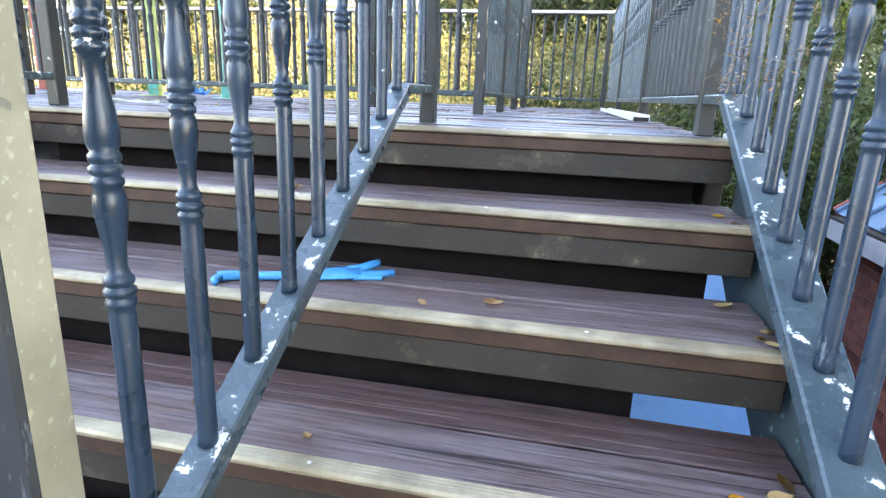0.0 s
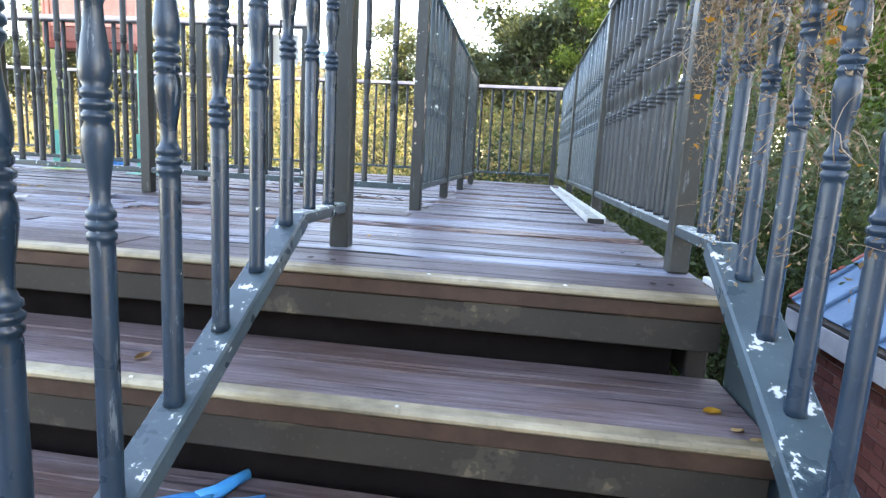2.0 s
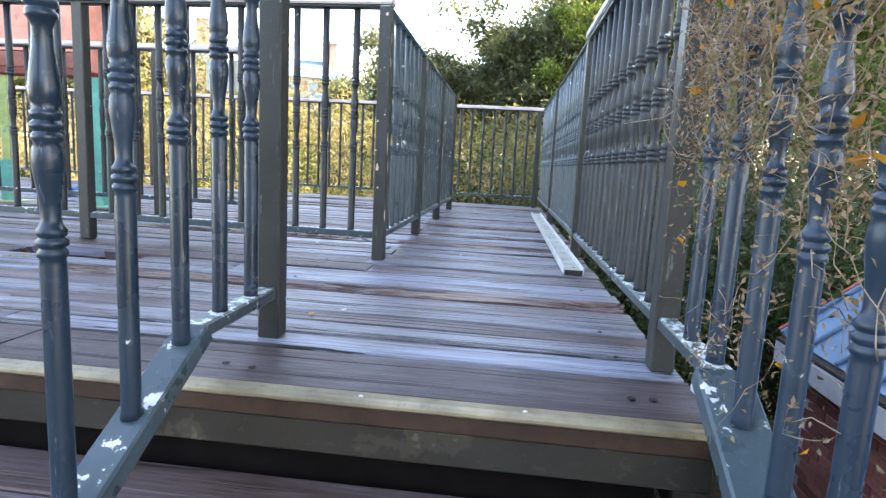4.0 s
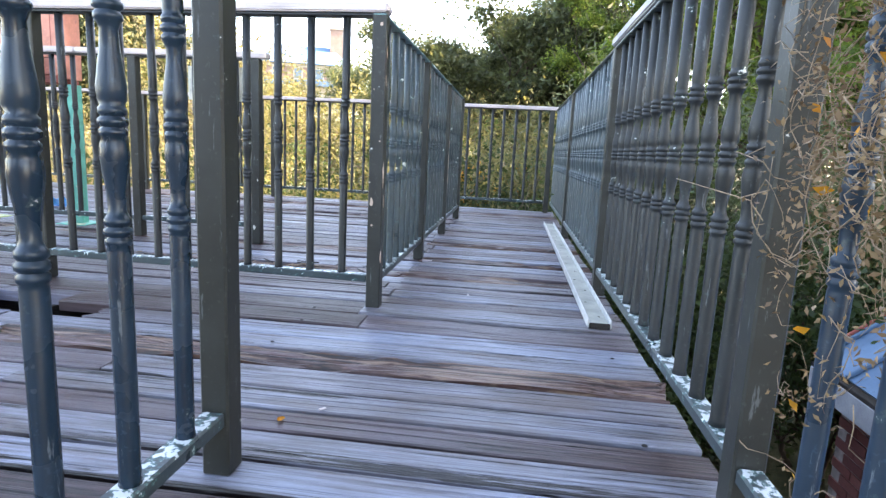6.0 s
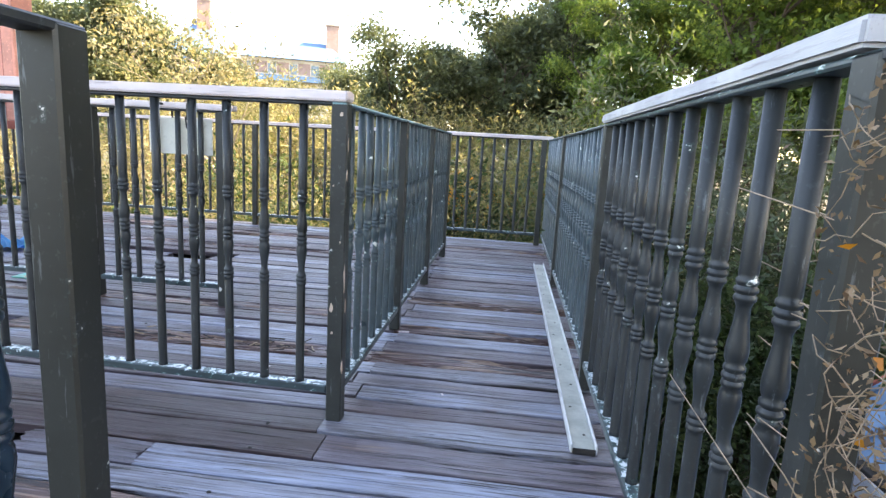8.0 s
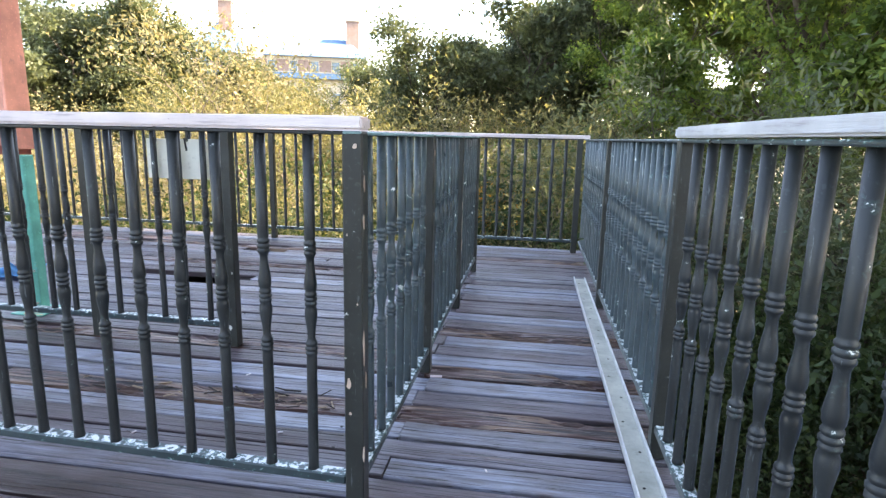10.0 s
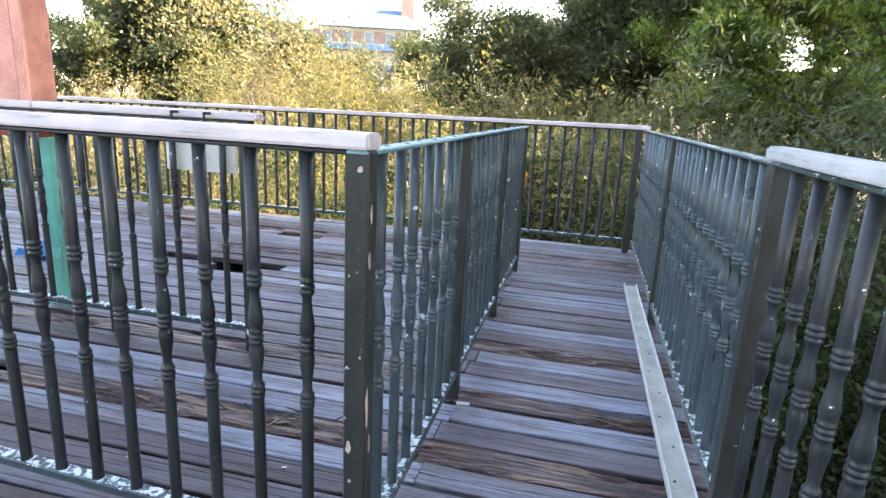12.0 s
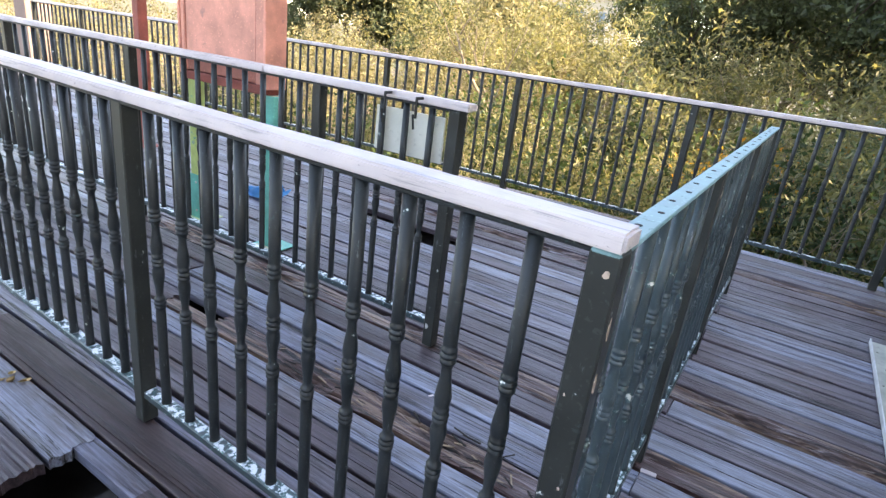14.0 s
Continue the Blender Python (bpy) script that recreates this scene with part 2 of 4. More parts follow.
M_LEAF_DARK = leaf_material("evergreen_leaf", (0.040, 0.054, 0.034), (0.083, 0.106, 0.060), (0.15, 0.178, 0.09))
M_LEAF_GREEN = leaf_material("fresh_green_leaf", (0.036, 0.066, 0.018), (0.105, 0.172, 0.042), (0.27, 0.34, 0.085), 0.58)
M_LEAF_GREY = leaf_material("grey_green_leaf", (0.055, 0.075, 0.045), (0.10, 0.125, 0.07), (0.17, 0.19, 0.10))
M_LEAF_YELLOW = leaf_material("yellowing_leaf", (0.105, 0.098, 0.052), (0.205, 0.186, 0.10), (0.36, 0.325, 0.18), 0.42)
M_LEAF_OLIVE = leaf_material("olive_leaf", (0.080, 0.086, 0.040), (0.175, 0.174, 0.085), (0.33, 0.305, 0.165), 0.52)
M_LEAF_DRY = leaf_material("dry_leaf", (0.24, 0.14, 0.06), (0.42, 0.28, 0.13), (0.60, 0.46, 0.24), 0.3)
M_LEAF_VINE = leaf_material("withered_vine_leaf", (0.13, 0.08, 0.05), (0.28, 0.19, 0.11), (0.48, 0.36, 0.22), 0.25)
# Green leaf darkened in colour to stand for the shade beside the deck.
M_LEAF_SHADE = leaf_material("shade_darkened_leaf", (0.024, 0.042, 0.018), (0.046, 0.074, 0.028), (0.10, 0.14, 0.05))
M_LEAF_ORANGE = leaf_material("orange_leaf", (0.40, 0.14, 0.02), (0.55, 0.26, 0.03), (0.62, 0.40, 0.06), 0.5)


def ground_material():
    n = Nodes("leaf_litter_ground")
    co = n.coords(offset=False)
    a, b = n.noise(co, 0.35, 5), n.noise(co, 22, 5, 0.7)
    base = n.mix(n.grey(b, 0.4, 0.0, 0.7, 1.0), (0.035, 0.026, 0.016), (0.11, 0.08, 0.045))
    base = n.mix(n.grey(a, 0.45, 0.0, 0.6, 0.8), base, n.mix(b, (0.03, 0.045, 0.014), (0.07, 0.09, 0.03)))
    n.bump(b, 0.6, 0.03)
    return n.done(base, 0.95)


M_GROUND = ground_material()


# ---- mesh helpers ----
def thing(name, at, label, category, group="", kind=""):
    e = new(name)
    e.empty_display_size = 0.1
    e.location = at
    return tagged(e, label, category, group, kind)


def mesh_of(bm, name, material, smooth=False):
    me = bpy.data.meshes.new(name)
    bm.to_mesh(me)
    bm.free()
    me.materials.append(material)
    if smooth:
        me.shade_smooth()
    return me


def part(name, bm, material, parent=None, label="", loc=(0, 0, 0), rot=(0, 0, 0), smooth=False):
    me = bm if isinstance(bm, bpy.types.Mesh) else mesh_of(bm, name, material, smooth)
    ob = new(name, me)
    ob.parent = parent
    ob.location, ob.rotation_euler = loc, rot
    return tagged(ob, label)


def add_box(bm, lo, hi, bevel=0.0, m=None):
    """A box between two corners, its edges rounded by bevel."""
    v = [bm.verts.new((x, y, z)) for x in (lo[0], hi[0]) for y in (lo[1], hi[1]) for z in (lo[2], hi[2])]
    for f in ((0, 1, 3, 2), (4, 6, 7, 5), (0, 4, 5, 1), (2, 3, 7, 6), (0, 2, 6, 4), (1, 5, 7, 3)):
        bm.faces.new([v[i] for i in f])
    if bevel:
        edges = list({e for x in v for e in x.link_edges})
        got = bmesh.ops.bevel(bm, geom=edges, offset=bevel, segments=1, affect="EDGES")
        v = list({x for f in got["faces"] for x in f.verts} | {x for x in v if x.is_valid})
    if m is not None:
        bmesh.ops.transform(bm, matrix=m, verts=v)
    return v


def box(lo, hi, bevel=0.0, m=None):
    bm = bmesh.new()
    add_box(bm, lo, hi, bevel, m)
    return bm


def lathe(profile, sides=12):
    """A turned body from (radius, height) pairs, closed at its ends."""
    bm = bmesh.new()
    rings = [[bm.verts.new((r * math.cos(2 * math.pi * i / sides), r * math.sin(2 * math.pi * i / sides), z)) for i in range(sides)] for r, z in profile]
    for a, b in zip(rings, rings[1:]):
        for i in range(sides):
            bm.faces.new((a[i], a[(i + 1) % sides], b[(i + 1) % sides], b[i]))
    bm.faces.new(rings[0][::-1])
    bm.faces.new(rings[-1])
    return bm


def tube_data(points, radii, sides, verts, faces):
    """Adds a tapered tube along the points to lists of verts and faces."""
    base, count = len(verts), len(points)
    for k, (p, r) in enumerate(zip(points, radii)):
        d = (points[min(k + 1, count - 1)] - points[max(k - 1, 0)]).normalized()
        a = d.orthogonal().normalized()
        b = d.cross(a)
        for i in range(sides):
            w = 2 * math.pi * i / sides
            verts.append(p + a * (r * math.cos(w)) + b * (r * math.sin(w)))
    for k in range(count - 1):
        for i in range(sides):
            j = (i + 1) % sides
            faces.append((base + k * sides + i, base + k * sides + j, base + (k + 1) * sides + j, base + (k + 1) * sides + i))
    faces.append(tuple(base + i for i in range(sides))[::-1])
    faces.append(tuple(base + (count - 1) * sides + i for i in range(sides)))


def data_mesh(name, verts, faces, material, smooth=True):
    me = bpy.data.meshes.new(name)
    me.from_pydata(verts, [], faces)
    me.materials.append(material)
    if smooth:
        me.shade_smooth()
    me.update()
    return me


# ---- the ground and what closes the place ----
GROUND = -2.3


def hill(x, y):
    z = GROUND + 0.12 * noise.noise(Vector((x * 0.3, y * 0.3, 0)))
    return z + max(0.0, y - 14) * 0.02 if y < 90 else z + 1.5


def build_ground():
    xs = [-3000, -600, -150, -60] + [-40 + 2 * i for i in range(41)] + [60, 150, 600, 3000]
    verts = [(x, y, hill(x, y)) for y in xs for x in xs]
    n = len(xs)
    faces = [(j * n + i, j * n + i + 1, (j + 1) * n + i + 1, (j + 1) * n + i) for j in range(n - 1) for i in range(n - 1)]
    tagged(new("ground", data_mesh("ground", verts, faces, M_GROUND)), "damp sloping ground strewn with leaf litter", "ground", kind="structure")


build_ground()


def wall_behind():
    """Unseen plain wall added behind the steps; closes the place, reflects cream light."""
    return tagged(new("wall_south", mesh_of(box((-16, -9.3, GROUND - 0.3), (9, -9.01, 3.2)), "wall_south", M_RENDER)), "plain rendered wall added out of view", "wall", kind="structure")


wall_behind()

# ---- balusters and railings ----
BAR_TOP, RAIL_TOP = 0.125, 1.056
BALUSTER_H = RAIL_TOP - 0.009 - BAR_TOP


def baluster_profile():
    r = 0.0145
    mid, half = 0.493, 0.137

    def beads(z):
        out = []
        for k in (-0.013, 0.0, 0.013):
            big = 0.0175 if k == 0 else 0.0165
            out += [(0.0135, z + k - 0.0062), (big, z + k - 0.003), (big, z + k + 0.003), (0.0135, z + k + 0.0062)]
        return out

    low = [(r + 0.002, 0.0), (r, 0.012), (r, mid - half - 0.025)] + beads(mid - half)
    low += [(0.0105, mid - half + 0.028), (0.0115, mid - half + 0.05), (0.0155, mid - half + 0.078), (0.0175, mid - half + 0.095), (0.0165, mid - half + 0.11)]
    high = [(a, 2 * mid - z) for a, z in reversed(low[3 + 12:])]
    top = beads(mid + half) + [(r, mid + half + 0.025), (r, BALUSTER_H)]
    return low + beads(mid) + high + top


BALUSTER = mesh_of(lathe(baluster_profile(), 12), "baluster", M_PAINT, True)
HALF = 0.026
BALUSTER_BLUE = mesh_of(lathe(baluster_profile(), 12), "baluster", M_BLUE, True)
BALUSTER_WORN = mesh_of(lathe(baluster_profile(), 12), "baluster", M_WORN, True)


def post_mesh(height):
    bm = box((-HALF, -HALF, 0), (HALF, HALF, height), 0.004)
    return mesh_of(bm, "post", M_POST)


POST = post_mesh(RAIL_TOP - 0.002)


def level_railing(label, at, yaw, length, posts, pitch=0.122, cap=None, bare=None, holes=False, skip=(), cap_shift=0.0, cap_lift=0.0, turned=(BALUSTER,)):
    """A run of railing along local x. posts: where posts stand; cap: (from, to, material) of a timber cap; bare: the top bar's material."""
    e = thing("railing", at, label, "railing", "deck railings")
    e.rotation_euler = (0, 0, radians(yaw))
    gaps = sorted(posts)
    for p in gaps:
        if p in skip:
            continue
        part("post", POST, None, e, loc=(p, 0, 0))
    for a, b in zip(gaps, gaps[1:]):
        part("bottom_rail", box((a + HALF, -0.021, BAR_TOP - 0.028), (b - HALF, 0.021, BAR_TOP), 0.004), M_BAR, e)
        n = max(1, round((b - a) / pitch) - 1)
        mesh = turned[min(gaps.index(a), len(turned) - 1)]
        for i in range(n):
            x = a + (b - a) * (i + 1) / (n + 1)
            ob = part("baluster", mesh, None, e, loc=(x, 0, BAR_TOP - 0.001), rot=(0, 0, i * 1.3))
            ob.rotation_euler[0] = random.uniform(-0.006, 0.006)
    bm = box((gaps[0] - HALF, -0.024, RAIL_TOP - 0.010), (gaps[-1] + HALF, 0.024, RAIL_TOP), 0.003)
    top = part("top_rail", bm, bare or M_PAINT, e)
    if holes:
        for i in range(int((length - 0.1) / 0.13)):
            bm = lathe([(0.007, 0.0), (0.007, 0.0012)], 8)
            part("bolt_hole", bm, M_SCREW, top, loc=(0.16 + 0.13 * i, 0.004 * (-1) ** i, RAIL_TOP))
    for a, b, material in cap or ():
        bm = bmesh.new()
        add_box(bm, (a, -0.035, RAIL_TOP + 0.002), (b, 0.035, RAIL_TOP + 0.036))
        n = max(2, int((b - a) / 0.12))
        bmesh.ops.bisect_plane(bm, geom=bm.verts[:] + bm.edges[:] + bm.faces[:], plane_co=(0, 0, 0), plane_no=(0, 1, 0))
        for i in range(1, n):
            bmesh.ops.bisect_plane(bm, geom=bm.verts[:] + bm.edges[:] + bm.faces[:], plane_co=(a + (b - a) * i / n, 0, 0), plane_no=(1, 0, 0))
        for v in bm.verts:
            k = noise.noise(Vector((v.co.x * 3 + at[0], v.co.y * 20, v.co.z * 9 + at[1])))
            v.co.y += 0.004 * k
            if v.co.z > RAIL_TOP + 0.02:
                v.co.z += 0.003 * k - 0.003 * (abs(v.co.y) > 0.025)
        edges = [ed for ed in bm.edges if ed.is_boundary is False and ed.calc_face_angle(0) > 0.8]
        bmesh.ops.bevel(bm, geom=edges, offset=0.005, segments=2, affect="EDGES")
        part("timber_cap", bm, material, e, "weathered pale timber cap", loc=(0, cap_shift, cap_lift))
    return e


XR = 0.900
SLOPE = 0.175 / 0.295


def sloped_railing(label, x, y_foot, wide, first, pitch, slope, plate=None):
    """A stair railing: a post on the deck, a short level piece, a kink, and a flight down to y_foot."""
    e = thing("railing", (x, 2.745, 0), label, "railing", "stair railings")
    y_k = -0.31
    part("post", POST, None, e, loc=(0, 0.04, 0))
    part("bottom_rail", box((-0.021, y_k, BAR_TOP - 0.028), (0.021, 0.04 - HALF, BAR_TOP), 0.004), M_BAR, e)
    foot = y_foot - 2.745
    ang = math.atan(slope)
    run = (y_k - foot) / math.cos(ang)
    for name, z, lo, hi, m in (("bottom_rail", BAR_TOP, -wide / 2, wide / 2, M_SLOPE), ("top_rail", RAIL_TOP, -0.024, 0.024, M_PAINT)):
        thick = 0.036 if name == "bottom_rail" else 0.014
        bm = box((lo, -run, -thick), (hi, 0.004, 0), 0.004)
        part(name, bm, m, e, loc=(0, y_k, z), rot=(ang, 0, 0))
    part("top_rail", box((-0.024, y_k, RAIL_TOP - 0.014), (0.024, 0.04 + HALF, RAIL_TOP), 0.003), M_PAINT, e)
    y = first
    while y > foot + 0.05:
        drop = min(0.0, (y - y_k) * slope)
        part("baluster", BALUSTER_BLUE, None, e, loc=(0, y, BAR_TOP + drop - 0.004), rot=(0, 0, y * 9))
        y -= pitch
    z = (foot - y_k) * slope
    newel = part("newel_post", box((-0.028, foot - 0.056, z - 0.32), (0.028, foot, RAIL_TOP + z + 0.02), 0.005), M_PAINT, e)
    # Thin cream plate: the newel's bright reflection is put into its colour.
    if plate:
        part("worn_face", box((0.0282, foot - 0.05, z - 0.3), (0.0292, foot - 0.006, RAIL_TOP + z)), plate, newel, "cream face with the post's glare painted on")
    return e


RAILS = [
    level_railing("dark green metal railing with turned balusters beside the walkway", (XR, 2.785, 0), 90, 5.16, (0, 1.625, 3.40, 5.17), 0.122,
                  ((0.0, 1.655, M_CAP_BARE),), M_BAR, skip=(0, 5.17), cap_shift=-0.003, cap_lift=0.002, turned=(BALUSTER, BALUSTER_WORN)),
    level_railing("chipped dark green railing with a bare teal top bar", (0.0, 3.93, 0), 90, 3.04, (0.0, 1.02, 2.03, 3.04), 0.126, None, M_TEAL, holes=True, turned=(BALUSTER_WORN,)),
    level_railing("dark green metal railing with a white timber cap", (-5.9976, 4.1394, 0), -2, 6.0, (0.0, 1.5, 3.0, 4.60, 6.0), 0.126,
                  ((-0.03, 6.03, M_CAP),), skip=(6.0,)),
    level_railing("dark green metal railing with a worn white end", (-6.49, 5.07, 0), 0, 5.5, (0.0, 1.6, 3.2, 4.75, 5.5), 0.13,
                  ((-0.03, 4.4, M_CAP), (4.404, 5.57, M_CAP))),
    level_railing("dark green metal railing with a pale cap along the far edge", (-11.27, 7.97, 0), 0, 12.1, tuple(12.17 - 1.522 * i - 0.054 * (i == 0) for i in range(8, -1, -1)), 0.122,
                  ((0.0, 12.2, M_CAP),)),
    sloped_railing("dark green stair railing with turned balusters and chipped paint", 0.0, 1.222, 0.060, -0.075, 0.1345, 0.55, M_CREAM_GLARE),
    sloped_railing("dark green stair railing overgrown with dry vine", XR, 0.55, 0.085, -0.145, 0.1255, 0.585),
    sloped_railing("dark green stair railing at the far side of the flight", -1.52, 0.9, 0.046, -0.105, 0.1255, SLOPE),
]

# ---- the flight of steps ----
NOSE_Y, RISE, GOING = 2.458, 0.175, 0.295
XL, XE = -1.47, 0.932


def nosing_mesh(length):
    """A ribbed metal nosing with a rounded lip, along x."""
    prof = [(0.032, 0.0), (0.032, 0.004), (0.0315, 0.0065), (0.027, 0.0045), (0.023, 0.0065), (0.019, 0.0045), (0.015, 0.0065), (0.012, 0.0045), (0.008, 0.007),
            (0.0, 0.005), (-0.004, -0.001), (-0.005, -0.006), (-0.002, -0.010), (0.004, -0.011), (0.004, 0.0)]
    bm = bmesh.new()
    a = [bm.verts.new((0, y, z)) for y, z in prof]
    b = [bm.verts.new((length, y, z)) for y, z in prof]
    n = len(prof)
    for i in range(n):
        bm.faces.new((a[i], a[(i + 1) % n], b[(i + 1) % n], b[i]))
    bm.faces.new(a[::-1])
    bm.faces.new(b)
    return mesh_of(bm, "nosing", M_NOSING)


NOSING = nosing_mesh(XE - XL)


def worn_board(length, width, thick, seed, segments=5):
    """A board along x with wavy edges, eased arrises and a few splits that open and close along the grain."""
    rnd = random.Random(seed)
    bm = bmesh.new()
    rows = []
    lines = sorted(rnd.uniform(0.15, 0.85) for _ in range(3))
    for i in range(segments + 1):
        x = length * i / segments
        w0, w1, h = rnd.uniform(0, 0.004), width - rnd.uniform(0, 0.004), rnd.uniform(-0.002, 0.002)
        e = 0.004
        pts = [(x, w0 + 0.002, -thick), (x, w0, h - e), (x, w0 + e * 0.7, h)]
        for q in lines:
            y = w0 + (w1 - w0) * q + rnd.uniform(-0.003, 0.003)
            deep = max(0.0002, rnd.uniform(-0.004, 0.007))
            pts += [(x, y - 0.0025, h), (x, y, h - deep), (x, y + 0.0025, h)]
        pts += [(x, w1 - e * 0.7, h), (x, w1, h - e), (x, w1 - 0.002, -thick)]
        rows.append([bm.verts.new(p) for p in pts])
    for a, b in zip(rows, rows[1:]):
        for i in range(len(a) - 1):
            bm.faces.new((a[i], b[i], b[i + 1], a[i + 1]))
    bm.faces.new(rows[0])
    bm.faces.new(rows[-1][::-1])
    return bm


def build_stairs():
    s = thing("staircase", (0, NOSE_Y, 0), "open-riser timber staircase with worn brass nosings", "stairs", kind="structure")
    for k in range(0, 7):
        y, z = -GOING * k, -RISE * k
        part("nosing", NOSING, None, s, "worn ribbed brass-coloured nosing", loc=(XL, y, z))
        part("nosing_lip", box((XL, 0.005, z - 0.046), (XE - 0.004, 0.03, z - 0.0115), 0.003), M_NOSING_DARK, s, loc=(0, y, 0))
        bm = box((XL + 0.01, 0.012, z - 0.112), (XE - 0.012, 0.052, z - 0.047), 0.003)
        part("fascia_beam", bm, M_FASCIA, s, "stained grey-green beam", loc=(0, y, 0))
        # Boards added behind the open risers; their black colour is the gap's shade.
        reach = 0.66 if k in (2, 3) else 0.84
        part("riser_board", box((-1.28, 0.062, z - 0.225), (reach, 0.08, z - 0.05)), M_GAP_SHADE, s, "near-black board added to darken the open riser gap", loc=(0, y, 0))
        if k:
            part("tread_bearer", box((-1.3, 0.16, z - 0.06), (0.9, 0.22, z - 0.041)), M_JOIST, s, loc=(0, y, 0))
            for j, (a, w) in enumerate(((0.034, 0.154), (0.191, 0.135))):
                part("tread_board", worn_board(XE - XL - 0.01, w, 0.04, 31 * k + j, 8), M_TREAD, s, loc=(XL + 0.005, y + a, z))
    for x, w in ((XE + 0.004, 0.012), (XL - 0.016, 0.012), (0.0, 0.03)):
        bm = bmesh.new()
        top = 0.06 if x != 0.0 else -0.28
        y0, y1 = -0.02, -2.3
        pts = [(y0 + 0.03, top - 0.02), (y0 + 0.03, -0.36), (y1, -0.36 + (y1 - y0) * SLOPE), (y1, top + (y1 - y0) * SLOPE - 0.04)]
        a = [bm.verts.new((x, p, q)) for p, q in pts]
        b = [bm.verts.new((x + w, p, q)) for p, q in pts]
        for i in range(4):
            bm.faces.new((a[i], a[(i + 1) % 4], b[(i + 1) % 4], b[i]))
        bm.faces.new(a[::-1])
        bm.faces.new(b)
        bmesh.ops.recalc_face_normals(bm, faces=bm.faces)
        part("stringer", bm, M_STEEL, s, "dark green steel stringer")
    for k, x in ((1, 0.3), (2, 0.55), (2, -0.7), (0, 0.594), (0, 0.30), (3, 0.1), (1, -0.2), (3, 0.82)):
        part("nail", lathe([(0.005, 0), (0.004, 0.0022), (0.001, 0.003)], 8), M_NAIL, s, loc=(x, -GOING * k + 0.012, -RISE * k + 0.006))
    return s


build_stairs()
low = thing("landing", (0, 0.3, -1.23), "concrete landing at the foot of the steps", "landing", kind="structure")
part("slab", box((-3.0, -9.0, -0.2), (1.7, 0.37, 0.0), 0.01), M_CONCRETE, low)
part("slab_wall", box((-3.0, -9.0, GROUND + 1.0), (1.7, 0.34, -0.202)), M_CONCRETE, low)

# ---- the deck ----
DECK_X0, DECK_Y1 = -11.4, 8.06


def deck_frame():
    d = thing("deck_frame", (0, 5.2, GROUND), "dark timber joists and posts under the deck", "deck frame", kind="structure")
    for i in range(13):
        x = 0.80 - i * 1.0
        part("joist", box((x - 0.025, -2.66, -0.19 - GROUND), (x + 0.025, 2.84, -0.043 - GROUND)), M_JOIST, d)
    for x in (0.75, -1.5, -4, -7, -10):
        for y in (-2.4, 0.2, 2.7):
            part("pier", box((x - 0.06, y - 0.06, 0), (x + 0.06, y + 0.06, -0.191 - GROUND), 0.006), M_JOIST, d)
    # Unseen sheet added below the joists to close gaps and stop light.
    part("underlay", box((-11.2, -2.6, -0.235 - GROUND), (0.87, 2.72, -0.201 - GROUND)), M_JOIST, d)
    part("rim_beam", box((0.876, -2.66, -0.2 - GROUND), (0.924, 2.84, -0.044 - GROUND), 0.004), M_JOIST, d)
    # Boards added as a dark backing, so no light shows through the risers.
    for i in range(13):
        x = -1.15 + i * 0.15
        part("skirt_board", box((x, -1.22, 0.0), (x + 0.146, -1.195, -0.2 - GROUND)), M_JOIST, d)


deck_frame()
# Unseen panels added round the deck's underside to block light.
blocker = thing("deck_skirt", (0, 5.2, GROUND), "unseen boards added to keep light out from under the deck", "skirting", kind="structure")
part("skirt_panel", box((-11.3, 2.74, 0.0), (0.85, 2.77, -0.2 - GROUND)), M_JOIST, blocker)
part("skirt_panel", box((0.85, -1.0, 0.0), (0.875, 2.77, -0.2 - GROUND)), M_JOIST, blocker)

# ---- trees and shrubs ----
def leaf_cloud(name, tips, per, spread, size, material, seed, narrow=0.45, droop=0.0, corners=4):
    """A crown: many small pointed blades round the tips of twigs, folded at the rib, or three-cornered where the crown is far off."""
    rng = np.random.default_rng(seed)
    tips = np.array(tips)
    n = len(tips) * per
    c = np.repeat(tips, per, axis=0) + rng.normal(0, 1, (n, 3)) * np.array(spread) * rng.uniform(0.55, 1.25, (len(tips), 1)).repeat(per, axis=0)
    a = rng.normal(0, 1, (n, 3))
    a[:, 2] -= droop
    a /= np.linalg.norm(a, axis=1, keepdims=True)
    b = np.cross(a, rng.normal(0, 1, (n, 3)))
    b /= np.linalg.norm(b, axis=1, keepdims=True)
    s = size * rng.uniform(0.6, 1.35, (n, 1))
    up = np.cross(a, b) * s * 0.12
    ring = [c - a * s * 0.5, c + b * s * narrow * 0.5 + up, c + a * s * 0.5, c - b * s * narrow * 0.5 + up]
    if corners == 3:
        ring = [c - a * s * 0.5, c + b * s * narrow + up, c + a * s * 0.5]
    k = corners
    verts = np.stack(ring, axis=1).reshape(-1, 3)
    me = bpy.data.meshes.new(name)
    me.vertices.add(k * n)
    me.vertices.foreach_set("co", verts.astype(np.float32).ravel())
    me.loops.add(k * n)
    me.loops.foreach_set("vertex_index", np.arange(k * n, dtype=np.int32))
    me.polygons.add(n)
    me.polygons.foreach_set("loop_start", np.arange(0, k * n, k, dtype=np.int32))
    me.update(calc_edges=True)
    me.materials.append(material)
    return me


